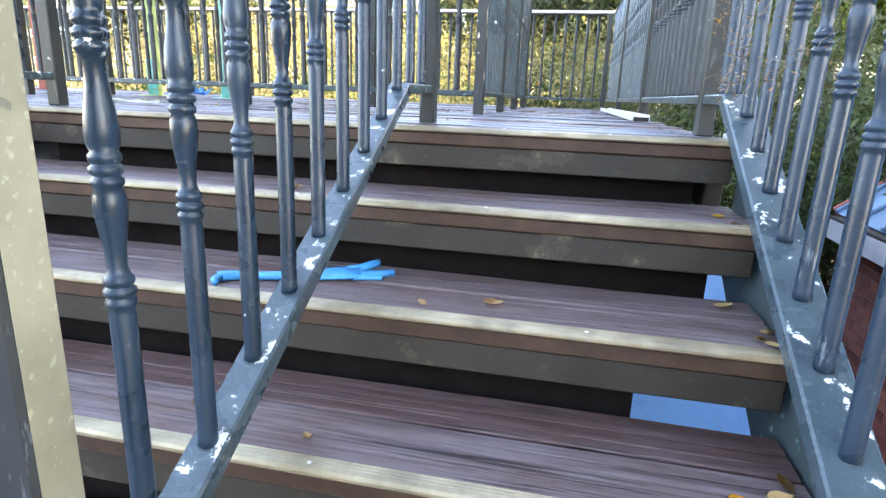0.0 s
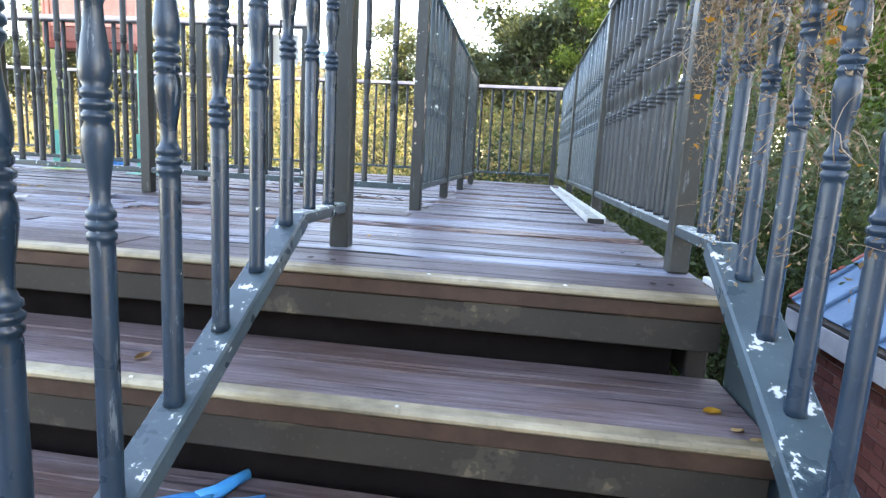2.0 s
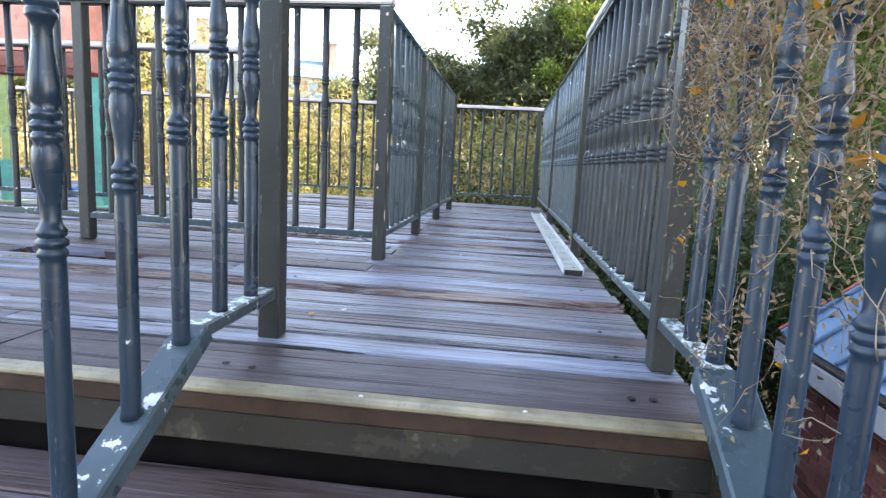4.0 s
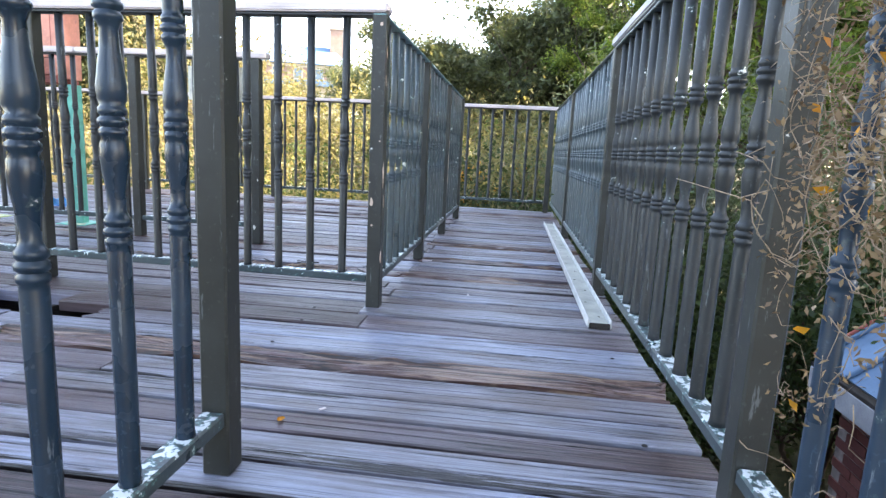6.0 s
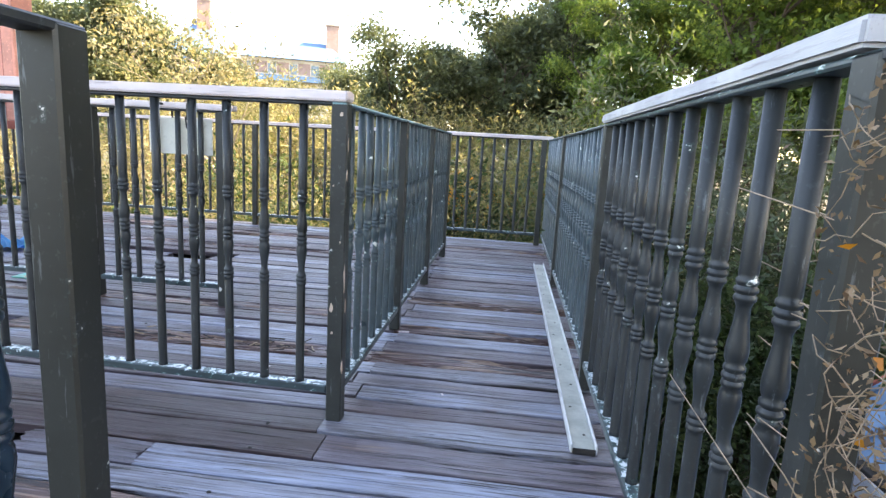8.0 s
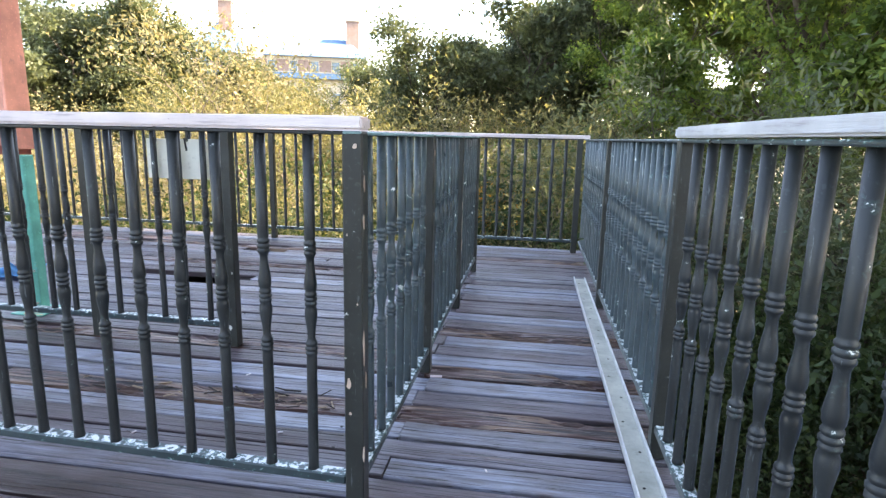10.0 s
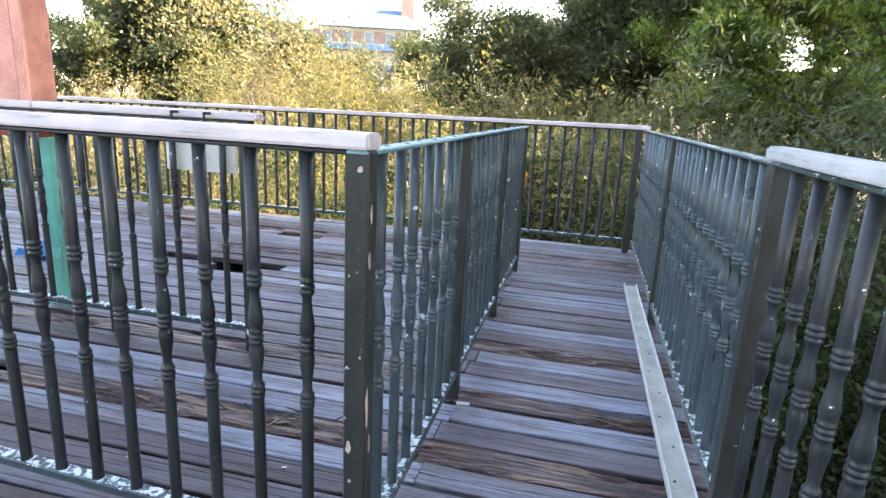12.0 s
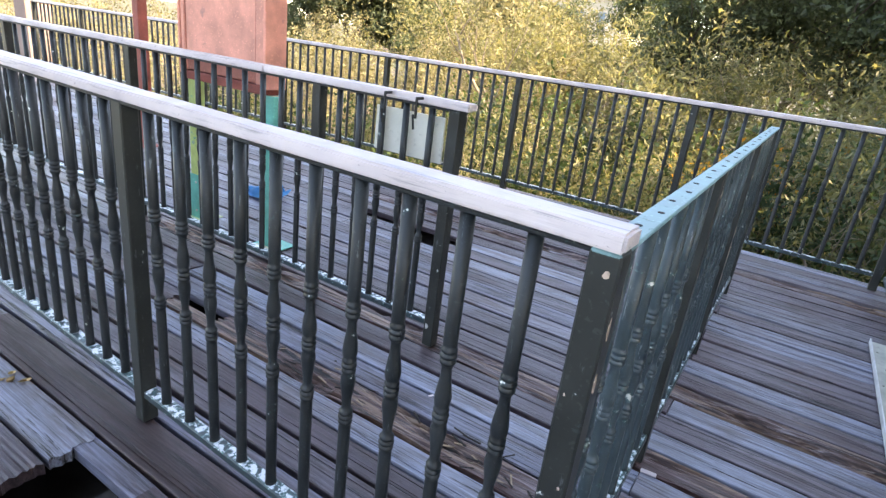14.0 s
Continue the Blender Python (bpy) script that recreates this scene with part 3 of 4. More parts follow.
def grow(height, girth, limbs, seed, lean=0.15, fork=0.3, spread=0.5, stems=1, depth=3):
    """Trunk, limbs and twigs as tapered tubes; returns verts, faces and the tips of the twigs."""
    rnd = random.Random(seed)
    verts, faces, tips = [], [], []

    def branch(start, way, length, radius, level):
        pts, rad, p, d = [start], [radius], start.copy(), way.normalized()
        steps = 6 if level == 0 else 4 if level == 1 else 3
        for i in range(steps):
            d = (d + Vector((rnd.gauss(0, 0.16), rnd.gauss(0, 0.16), rnd.gauss(0.04, 0.1)))).normalized()
            p = p + d * (length / steps)
            pts.append(p.copy())
            rad.append(radius * (1 - 0.72 * (i + 1) / steps))
        tube_data(pts, rad, 7 if level == 0 else 3, verts, faces)
        if level >= depth:
            tips.append(tuple(p))
            return
        if level >= depth - 1:
            tips.append(tuple(pts[-1]))
        count = limbs if level == 0 else rnd.choice((3, 4))
        for i in range(count):
            f = fork + (1 - fork) * (i + 0.6) / count
            k = min(int(f * steps), steps - 1)
            q = pts[k].lerp(pts[k + 1], f * steps - k)
            w = rnd.uniform(0, 2 * math.pi)
            out = Vector((math.cos(w), math.sin(w), rnd.uniform(0.1, 0.75)))
            side = (out * spread + d * (1 - spread)).normalized()
            branch(q, side, length * rnd.uniform(0.42, 0.62) * (1.15 - 0.45 * f if level == 0 else 1), rad[k] * 0.6, level + 1)

    for i in range(stems):
        w = rnd.uniform(0, 6.28)
        k = lean * (1 if stems == 1 else 2.2)
        start = Vector((0, 0, 0)) if stems == 1 else Vector((math.cos(w), math.sin(w), 0)) * rnd.uniform(0.05, 0.3)
        branch(start, Vector((math.cos(w) * k, math.sin(w) * k, 1)), height * (0.72 if stems == 1 else rnd.uniform(0.5, 0.75)), girth, 0)
    return verts, faces, tips


def plant(name, label, category, group, height, girth, limbs, leaf, per, size, cloud, seed, bark=None, **how):
    """One tree or shrub at the origin, with a trunk and a crown."""
    narrow, droop, corners = how.pop("narrow", 0.45), how.pop("droop", 0.0), how.pop("corners", 4)
    e = thing(name, (0, 0, 0), label, category, group)
    verts, faces, tips = grow(height, girth, limbs, seed, **how)
    part("trunk", data_mesh("trunk", verts, faces, bark or M_BARK), None, e)
    part("crown", leaf_cloud("crown", tips, per, cloud, size, leaf, seed, narrow, droop, corners), None, e)
    return e


def put(ob, spots, lift=0.0):
    """The first spot takes the plant itself, the others take copies. A spot: x, y, scale, turn."""
    for i, (x, y, s, turn) in enumerate(spots):
        m = pose(x, y, hill(x, y) - 0.05 + lift, 0, 0, turn)
        o = ob if i == 0 else copy_thing(ob, m)
        o.matrix_basis = m
        o.scale = (s, s, s)


put(plant("tree", "dark evergreen tree with a dense rounded crown", "tree", "dark evergreen trees", 9.5, 0.22, 9, M_LEAF_DARK, 190, 0.19, (0.37, 0.37, 0.24), 11,
          spread=0.62, fork=0.25, corners=3),
    ((-13.4, 24.5, 0.80, 0), (-16.2, 26, 0.86, 90), (-18.2, 24, 0.92, 120), (-21.5, 25, 1.0, 200), (-12.4, 28, 0.70, 60), (-3.6, 25, 0.74, 200), (-1.4, 22, 0.72, 10), (-5.4, 29, 0.72, 300), (0.4, 24, 0.92, 75), (-2.4, 29, 0.86, 140), (1.9, 20, 0.85, 230), (-25, 26, 0.86, 30), (-19, 23, 0.62, 80), (-15, 22.5, 0.55, 170), (-9.6, 26, 0.60, 250),
     (16, 34, 1.3, 50), (10, 36, 1.3, 160), (4.5, 36, 1.2, 280), (-29, 30, 0.9, 20)))
put(plant("tree", "tall broad-leaved tree with dark limbs showing", "tree", "tall dark trees", 13.5, 0.26, 9, M_LEAF_DARK, 250, 0.165, (0.36, 0.36, 0.23), 23,
          spread=0.6, fork=0.38, corners=3),
    ((3.6, 21, 0.88, 30), (8.0, 28, 1.05, 140), (12.5, 24, 1.1, 260), (9.4, 18.5, 0.9, 80), (18, 26, 1.1, 10)))
# Trees added out of view only to keep direct sun off the deck.
put(plant("tree", "tall unseen tree added to block the sun from the deck", "tree", "shade trees", 13.5, 0.3, 9, M_LEAF_DARK, 34, 0.5, (0.6, 0.6, 0.45), 29,
          spread=0.62, fork=0.3),
    ((9.2, 3.0, 1.4, 20), (11.4, 5.0, 1.5, 260), (14, 2.0, 1.6, 120), (8.8, -1.5, 1.4, 330), (11.5, 0.2, 1.6, 70), (15.5, 5.0, 1.6, 190)))
put(plant("tree", "fresh green broad-leaved tree beside the deck", "tree", "green trees", 9.5, 0.21, 9, M_LEAF_GREEN, 380, 0.12, (0.27, 0.27, 0.16), 37,
          spread=0.6, fork=0.16, corners=3),
    ((5.8, 14.6, 0.95, 0), (3.6, 18.5, 0.85, 210), (8.6, 13.0, 1.15, 100), (7.4, 9.4, 0.9, 130), (11.5, 15, 1.2, 230), (8.2, 7.4, 0.8, 60)))
put(plant("tree", "slender bare-limbed tree with sparse yellow leaves", "tree", "", 5.9, 0.075, 6, M_LEAF_YELLOW, 26, 0.10, (0.32, 0.32, 0.2), 41, M_PALEBARK,
          spread=0.5, fork=0.42), ((-4.9, 14.2, 1.0, 40),))
put(plant("shrub", "sunlit yellowing shrub behind the far railing", "shrub", "yellow shrubs", 4.0, 0.035, 6, M_LEAF_YELLOW, 9, 0.08, (0.15, 0.15, 0.15), 53, M_PALEBARK,
          stems=5, spread=0.45, fork=0.2, depth=3, lean=0.2),
    ((-7.6, 12.6, 0.92, 110), (0.5, 9.0, 0.52, 40), (-0.6, 8.9, 0.5, 150), (1.5, 8.8, 0.52, 260), (-9.8, 12.2, 0.95, 160), (-12.4, 13.0, 0.95, 220), (-15.2, 13.2, 1.0, 280), (-6.6, 15.6, 0.95, 330),
     (-10.6, 15.8, 0.98, 20), (-14.5, 17, 1.0, 75), (-19, 15.5, 1.0, 135), (-17.5, 11.5, 1.05, 190), (-13, 10.2, 0.9, 250), (-21, 11, 1.1, 30), (-24, 14, 1.2, 10), (-6.8, 18.5, 1.15, 65), (-10.2, 19.5, 1.0, 105)))
put(plant("shrub", "olive feathery shrub behind the far railing", "shrub", "olive shrubs", 3.9, 0.035, 6, M_LEAF_OLIVE, 13, 0.095, (0.15, 0.15, 0.15), 61, M_PALEBARK,
          stems=5, spread=0.5, fork=0.15, depth=3, lean=0.22, narrow=0.28),
    ((-0.4, 10.6, 0.86, 0), (1.6, 11.4, 1.0, 60), (-2.0, 11.0, 0.86, 110), (-1.2, 14.0, 1.12, 170), (1.0, 15.0, 1.15, 200), (-4.0, 10.2, 0.78, 240), (-6.4, 10.0, 0.74, 280),
     (-9.0, 10.0, 0.76, 310), (3.4, 14.0, 1.1, 20), (-3.4, 16.5, 1.25, 95), (-11.6, 9.9, 0.75, 15), (-8.2, 18.5, 1.3, 140), (-5.6, 17, 1.35, 35), (-11.8, 18, 1.0, 85), (-8.8, 22, 1.5, 125), (-6.2, 22, 1.5, 165), (-11, 23.5, 1.5, 20), (-2.2, 18.5, 1.35, 215), (0.4, 18.0, 1.3, 255), (-15.2, 18.6, 0.95, 295)))
put(plant("shrub", "grey-green willow-like shrub beside the deck", "shrub", "grey shrubs", 4.1, 0.035, 6, M_LEAF_GREY, 42, 0.13, (0.22, 0.22, 0.22), 71, M_BARK,
          stems=6, spread=0.45, fork=0.2, depth=2, lean=0.2, narrow=0.22),
    ((3.0, 9.8, 1.0, 0), (4.4, 8.2, 0.92, 90), (2.7, 12.2, 1.12, 170), (4.6, 11.0, 1.15, 240), (6.2, 9.4, 1.05, 310)))
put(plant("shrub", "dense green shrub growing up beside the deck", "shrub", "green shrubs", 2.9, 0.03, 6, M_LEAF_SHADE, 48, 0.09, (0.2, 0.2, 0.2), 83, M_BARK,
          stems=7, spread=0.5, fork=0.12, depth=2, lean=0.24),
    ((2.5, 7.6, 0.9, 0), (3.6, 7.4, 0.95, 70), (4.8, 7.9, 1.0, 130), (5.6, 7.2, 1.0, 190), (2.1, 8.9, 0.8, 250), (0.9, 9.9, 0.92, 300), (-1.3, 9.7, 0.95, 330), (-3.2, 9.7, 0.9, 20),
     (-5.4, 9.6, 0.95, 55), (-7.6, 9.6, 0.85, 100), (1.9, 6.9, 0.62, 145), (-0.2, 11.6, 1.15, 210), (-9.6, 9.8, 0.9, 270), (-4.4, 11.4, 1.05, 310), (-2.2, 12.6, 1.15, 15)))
put(plant("shrub", "small shrub with orange autumn leaves", "shrub", "", 3.3, 0.03, 6, M_LEAF_ORANGE, 24, 0.085, (0.2, 0.2, 0.2), 97, M_BARK,
          stems=4, spread=0.5, fork=0.3, depth=2), ((-0.1, 13.2, 1.05, 0),))


# ---- the far house ----
def far_house():
    h = thing("far_house", (-40, 88, 3.3), "large pale house with blue roofs and brick chimneys", "house")
    h.rotation_euler = (0, 0, radians(18))
    part("wall", box((-11, 0, -6), (14, 12, 9.4)), M_PALEWALL, h, "sunlit cream wall")

    def roof(x0, x1, y0, y1, z0, z1, inset):
        bm = bmesh.new()
        v = [bm.verts.new(p) for p in ((x0, y0, z0), (x1, y0, z0), (x1, y1, z0), (x0, y1, z0), (x0 + inset, (y0 + y1) / 2, z1), (x1 - inset, (y0 + y1) / 2, z1))]
        for f in ((0, 1, 5, 4), (1, 2, 5), (2, 3, 4, 5), (3, 0, 4), (3, 2, 1, 0)):
            bm.faces.new([v[i] for i in f])
        return bm

    part("roof", roof(-1.0, 14.6, -0.8, 12.6, 9.41, 13.0, 3), M_FARROOF, h, "blue hipped roof")
    part("roof", roof(-11.6, -3.6, -0.8, 12.6, 9.41, 14.8, 3), M_FARROOF, h, "steep blue roof")
    part("lower_roof", box((-11.5, -1.2, 6.1), (14.5, -0.01, 6.9)), M_FARROOF, h)
    part("parapet", box((-3.6, 0.1, 9.41), (-1.0, 11.9, 10.6)), M_PALEWALL, h)
    for x in (-7.1, 12.4):
        c = part("chimney", box((x - 1.0, 4, 9.5), (x + 1.0, 6, 17.6 if x < 0 else 15.6)), M_FARBRICK, h, "brick chimney")
        part("chimney_cap", box((x - 1.15, 3.85, 17.61 if x < 0 else 15.61), (x + 1.15, 6.15, 18.0 if x < 0 else 16.0)), M_PALEWALL, c)
    for i in range(8):
        x = -9.4 + i * 3.2
        for z in (2.4, 7.1):
            w = part("window", box((x - 0.7, -0.06, z), (x + 0.7, -0.003, z + 1.7)), M_PALEWALL, h)
            part("pane", box((x - 0.55, -0.1, z + 0.12), (x + 0.55, -0.062, z + 1.58)), M_GLASSDARK, w)
    for i in range(7):
        x = -7.8 + i * 3.2
        part("brick_band", box((x - 0.9, -0.05, 7.2), (x + 0.9, -0.002, 8.9)), M_FARBRICK, h)


far_house()


# ---- the low brick building with the blue roof ----
def brick_building():
    b = thing("brick_shed", (2.76, 6.0, GROUND), "low dark red brick building with a slate-blue metal roof", "building")
    top = -0.93 - GROUND
    # its long wall runs back towards the stairs, its end wall faces the trees
    long = 6.0
    part("wall_core", box((0.10, -long, 0), (4.0, -0.10, top)), M_MORTAR, b)
    verts, faces = [], []

    def brick(x0, y0, z0, x1, y1, z1):
        k = len(verts)
        verts.extend((x, y, z) for x in (x0, x1) for y in (y0, y1) for z in (z0, z1))
        faces.extend(tuple(k + i for i in f) for f in ((0, 1, 3, 2), (4, 6, 7, 5), (0, 4, 5, 1), (2, 3, 7, 6), (0, 2, 6, 4), (1, 5, 7, 3)))

    rnd = random.Random(5)
    rows = int(top / 0.075)
    for r in range(rows):
        z = top - (r + 1) * 0.075 + 0.01
        for i in range(int(long / 0.225)):
            y = -0.10 - i * 0.225 - (0.1125 if r % 2 else 0)
            brick(0.092 - rnd.uniform(0, 0.004), y - 0.215, z, 0.2, y, z + 0.065)
        for i in range(16):
            x = 0.10 + i * 0.225 + (0.1125 if r % 2 else 0)
            brick(x, -0.2, z, x + 0.215, -0.092 + rnd.uniform(0, 0.004), z + 0.065)
    ob = part("brickwork", data_mesh("brickwork", verts, faces, M_BRICK, False), None, b, "dark red brickwork with pale joints")
    tagged(ob, kind="stuff")
    part("fascia", box((-0.10, -long, top + 0.005), (-0.07, 0.0, top + 0.16), 0.004), M_CAP_BARE, b, "peeling white gutter board")
    part("fascia", box((-0.069, -0.03, top + 0.005), (4.0, 0.0, top + 0.16), 0.004), M_CAP_BARE, b)
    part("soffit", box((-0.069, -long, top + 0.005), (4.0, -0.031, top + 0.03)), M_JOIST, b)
    part("eaves_lining", box((-0.10, -long, top + 0.162), (-0.02, 0.0, top + 0.19), 0.004), M_JOIST, b, "black gutter lining")
    ang = radians(38)
    w = 0.36
    for i in range(int(long / w)):
        bm = bmesh.new()
        y0 = -i * w
        add_box(bm, (0, y0 - w + 0.003, 0), (2.6, y0 - 0.003, 0.02))
        add_box(bm, (0, y0 - 0.03, 0.021), (2.6, y0 - 0.004, 0.05), 0.006)
        part("roof_sheet", bm, M_ROOFBLUE, b, loc=(-0.05, 0.0, top + 0.20), rot=(0, -ang, 0))
    part("barge_board", box((0, 0.0, -0.12), (2.6, 0.03, 0.06), 0.005), M_OXIDE, b, "rust-brown barge board", loc=(-0.05, 0.0, top + 0.20), rot=(0, -ang, 0))
    return b


brick_building()

# ---- things on and round the deck ----
M_RUSTY = paint_material("rust_stained_salmon", (0.33, 0.12, 0.085), 0.0, (0.3, 0.1, 0.08), 0.65, 9.0)


def sign_cabinet():
    """A tall salmon box on two green posts: a core, stiles at its edges, a rusty seam and a rusted foot."""
    c = thing("sign_cabinet", (-2.725, 5.345, 0), "tall salmon-painted box on green metal posts", "cabinet")
    part("box", box((-0.335, -0.060, 1.06), (0.281, 0.060, 2.75), 0.004), M_SALMON, c, "salmon-painted metal box")
    part("stile", box((0.287, -0.068, 0.95), (0.355, 0.068, 2.755), 0.005), M_SALMON, c)
    part("stile", box((-0.375, -0.068, 0.95), (-0.339, 0.068, 2.755), 0.005), M_SALMON, c)
    part("seam", box((0.281, -0.0615, 0.97), (0.287, -0.05, 2.74)), M_OXIDE, c, "rusty seam")
    part("side_rim", box((0.356, -0.075, 0.93), (0.376, 0.075, 2.76), 0.004), M_SALMON, c)
    part("side_rim", box((-0.396, -0.075, 0.93), (-0.376, 0.075, 2.76), 0.004), M_SALMON, c)
    part("lower_panel", box((-0.339, -0.055, 0.955), (0.281, 0.055, 1.054), 0.003), M_RUSTY, c, "rust-stained lower panel")
    part("bottom_rim", box((-0.375, -0.072, 0.90), (0.355, 0.072, 0.949), 0.004), M_OXIDE, c, "rusted dark red lower edge")
    for x, m, label in ((0.365, M_GREEN, "sea-green post"), (-0.34, M_YELLOWGREEN, "yellow-stained green post")):
        p = part("post", box((x - 0.035, -0.035, 0.0), (x + 0.035, 0.035, 0.899), 0.005), m, c, label)
        part("bracket", box((x - 0.05, -0.043, 0.0), (x + 0.05, -0.036, 0.30), 0.002), M_GREEN, p)
        for z in (0.06, 0.25):
            part("bolt", lathe([(0.008, 0), (0.008, 0.006), (0.004, 0.009)], 6), M_NAIL, p, loc=(x + 0.03, -0.043, z), rot=(radians(90), 0, 0))
        part("base_plate", box((x - 0.10, -0.10, 0.001), (x + 0.10, 0.10, 0.008), 0.001), m, p)


sign_cabinet()


def tied_board():
    s = thing("notice_board", (-1.24, 5.1, 0.98), "dirty white board tied to the railing with cable ties", "sign")
    part("board", box((-0.18, -0.004, -0.16), (0.18, 0.004, 0.03), 0.001), M_SIGN, s)
    for x in (-0.06, 0.10):
        bm = bmesh.new()
        for a, b in (((x - 0.004, -0.10, 0.093), (x + 0.004, 0.025, 0.104)), ((x - 0.004, 0.018, -0.02), (x + 0.004, 0.026, 0.094)), ((x - 0.004, -0.108, 0.02), (x + 0.004, -0.10, 0.104))):
            add_box(bm, a, b)
        add_box(bm, (x - 0.004, -0.115, 0.0), (x + 0.002, -0.108, 0.06), 0.0, Matrix.Rotation(0.2, 4, "X"))
        part("cable_tie", bm, M_TIE, s, "black cable tie")


tied_board()


def loose_channel():
    """A long shallow channel lying on the deck by the railing."""
    c = thing("metal_channel", (0.832, 3.865, 0.006), "long dull metal channel lying on the deck", "channel")
    L = 2.98
    part("web", box((-0.036, 0, 0.0), (0.036, L, 0.014), 0.002), M_ALU, c)
    part("flange", box((-0.042, 0, 0.0), (-0.0365, L, 0.032), 0.002), M_ALU_EDGE, c)
    part("flange", box((0.0365, 0, 0.0), (0.042, L, 0.032), 0.002), M_ALU_EDGE, c)
    part("end_lip", box((-0.036, -0.006, 0.0), (0.036, -0.0005, 0.02), 0.002), M_SCREW, c, "blackened end")
    for i in range(14):
        part("screw_hole", lathe([(0.005, 0), (0.005, 0.001)], 8), M_SCREW, c, loc=(0.012 * (-1) ** i, 0.1 + i * 0.21, 0.0142))
    c.rotation_euler = (0, 0, radians(0.2))


loose_channel()


def glove():
    """A limp rubber glove: a cuff, a palm and fingers, flattened."""
    bm = bmesh.new()

    def blob(path, thick):
        rings = []
        for k, (p, w) in enumerate(path):
            q = path[min(k + 1, len(path) - 1)][0] if k == 0 else path[k][0]
            o = path[max(k - 1, 0)][0]
            d = Vector((q[0] - o[0], q[1] - o[1], 0)).normalized()
            s = Vector((-d.y, d.x, 0))
            h = thick * (1 + 0.5 * noise.noise(Vector((p[0] * 40, p[1] * 40, k))))
            c = Vector((p[0], p[1], 0))
            rings.append([bm.verts.new(c + s * (w * math.cos(a)) + Vector((0, 0, h * (0.9 + math.sin(a))))) for a in [i * math.pi / 5 for i in range(10)]])
        for a, b in zip(rings, rings[1:]):
            for i in range(10):
                bm.faces.new((a[i], a[(i + 1) % 10], b[(i + 1) % 10], b[i]))
        bm.faces.new(rings[0][::-1])
        bm.faces.new(rings[-1])

    blob([((-0.29, 0.005), 0.010), ((-0.26, 0.012), 0.006), ((-0.20, 0.01), 0.010), ((-0.13, 0.008), 0.022), ((-0.07, 0.01), 0.036), ((0.0, 0.012), 0.042), ((0.045, 0.012), 0.034)], 0.010)
    blob([((0.02, 0.03), 0.020), ((0.05, 0.045), 0.016), ((0.075, 0.075), 0.013), ((0.10, 0.095), 0.008)], 0.010)
    blob([((0.03, 0.012), 0.026), ((0.06, 0.008), 0.018), ((0.10, 0.004), 0.014), ((0.13, 0.01), 0.008)], 0.008)
    blob([((0.03, -0.008), 0.020), ((0.06, -0.016), 0.014), ((0.095, -0.028), 0.009)], 0.007)
    blob([((-0.285, 0.004), 0.012), ((-0.295, -0.012), 0.010), ((-0.288, -0.03), 0.006)], 0.009)
    bmesh.ops.recalc_face_normals(bm, faces=bm.faces)
    me = mesh_of(bm, "rubber_glove", M_GLOVE, True)
    g = tagged(new("rubber_glove", me), "limp bright blue rubber glove lying on a step", "glove")
    g.location, g.rotation_euler = (-0.03, 2.06, -0.349), (0, 0, radians(24))


glove()


def blue_sheet():
    bm = bmesh.new()
    pts = [(0.62, -1.2), (1.262, -1.2), (1.012, -0.39), (0.62, -0.39)]
    a = [bm.verts.new((x, 0, z)) for x, z in pts]
    b = [bm.verts.new((x, 0.012, z)) for x, z in pts]
    n = len(pts)
    for i in range(n):
        bm.faces.new((a[i], a[(i + 1) % n], b[(i + 1) % n], b[i]))
    bm.faces.new(a[::-1])
    bm.faces.new(b)
    bmesh.ops.recalc_face_normals(bm, faces=bm.faces)
    p = thing("metal_sheet", (0, 2.70, 0), "bright blue coated sheet standing under the deck", "sheet")
    part("sheet", bm, M_BLUESHEET, p)
    part("prop", box((0.9, 0.013, GROUND), (0.96, 0.06, -0.82)), M_JOIST, p)
    part("prop", box((0.7, 0.013, GROUND), (0.76, 0.06, -0.5)), M_JOIST, p)


blue_sheet()


def crumpled(name, label, category, at, size, material, seed, turn=0.0):
    """A small crumpled sheet."""
    rnd = random.Random(seed)
    bm = bmesh.new()
    n = 6
    g = [[bm.verts.new(((i / n - 0.5) * size[0], (j / n - 0.5) * size[1], abs(rnd.gauss(0, 0.4)) * size[2] + 0.003)) for j in range(n + 1)] for i in range(n + 1)]
    for i in range(n):
        for j in range(n):
            bm.faces.new((g[i][j], g[i + 1][j], g[i + 1][j + 1], g[i][j + 1]))
    bmesh.ops.solidify(bm, geom=bm.faces[:], thickness=0.002)
    ob = tagged(new(name, mesh_of(bm, name, material)), label, category)
    ob.location, ob.rotation_euler = at, (0, 0, turn)
    return ob


crumpled("plastic_sheet", "crumpled bright blue plastic lying on the deck", "plastic", (-3.2, 6.0, 0.004), (0.34, 0.24, 0.10), M_GLOVE, 3)
crumpled("plastic_sheet", "grey plastic scrap lying on the deck", "plastic", (-1.62, 3.25, 0.004), (0.30, 0.12, 0.02), M_SIGN, 4, 0.2)

# the dark red post and the brick pillar beyond the second railing
p = thing("steel_post", (-5.1, 6.2, 0), "dark red painted steel post standing on the deck", "post")
part("shaft", box((-0.045, -0.045, 0.012), (0.045, 0.045, 2.9), 0.006), M_OXIDE, p)
part("base_plate", box((-0.09, -0.09, 0.001), (0.09, 0.09, 0.011), 0.002), M_OXIDE, p)
p = thing("brick_pillar", (-12.3, 8.4, GROUND), "pale brick pillar beyond the railing", "pillar")
part("shaft", box((-0.22, -0.22, 0), (0.22, 0.22, 3.6), 0.01), M_FARBRICK, p)
part("cap", box((-0.26, -0.26, 3.601), (0.26, 0.26, 3.7), 0.01), M_CONCRETE, p)


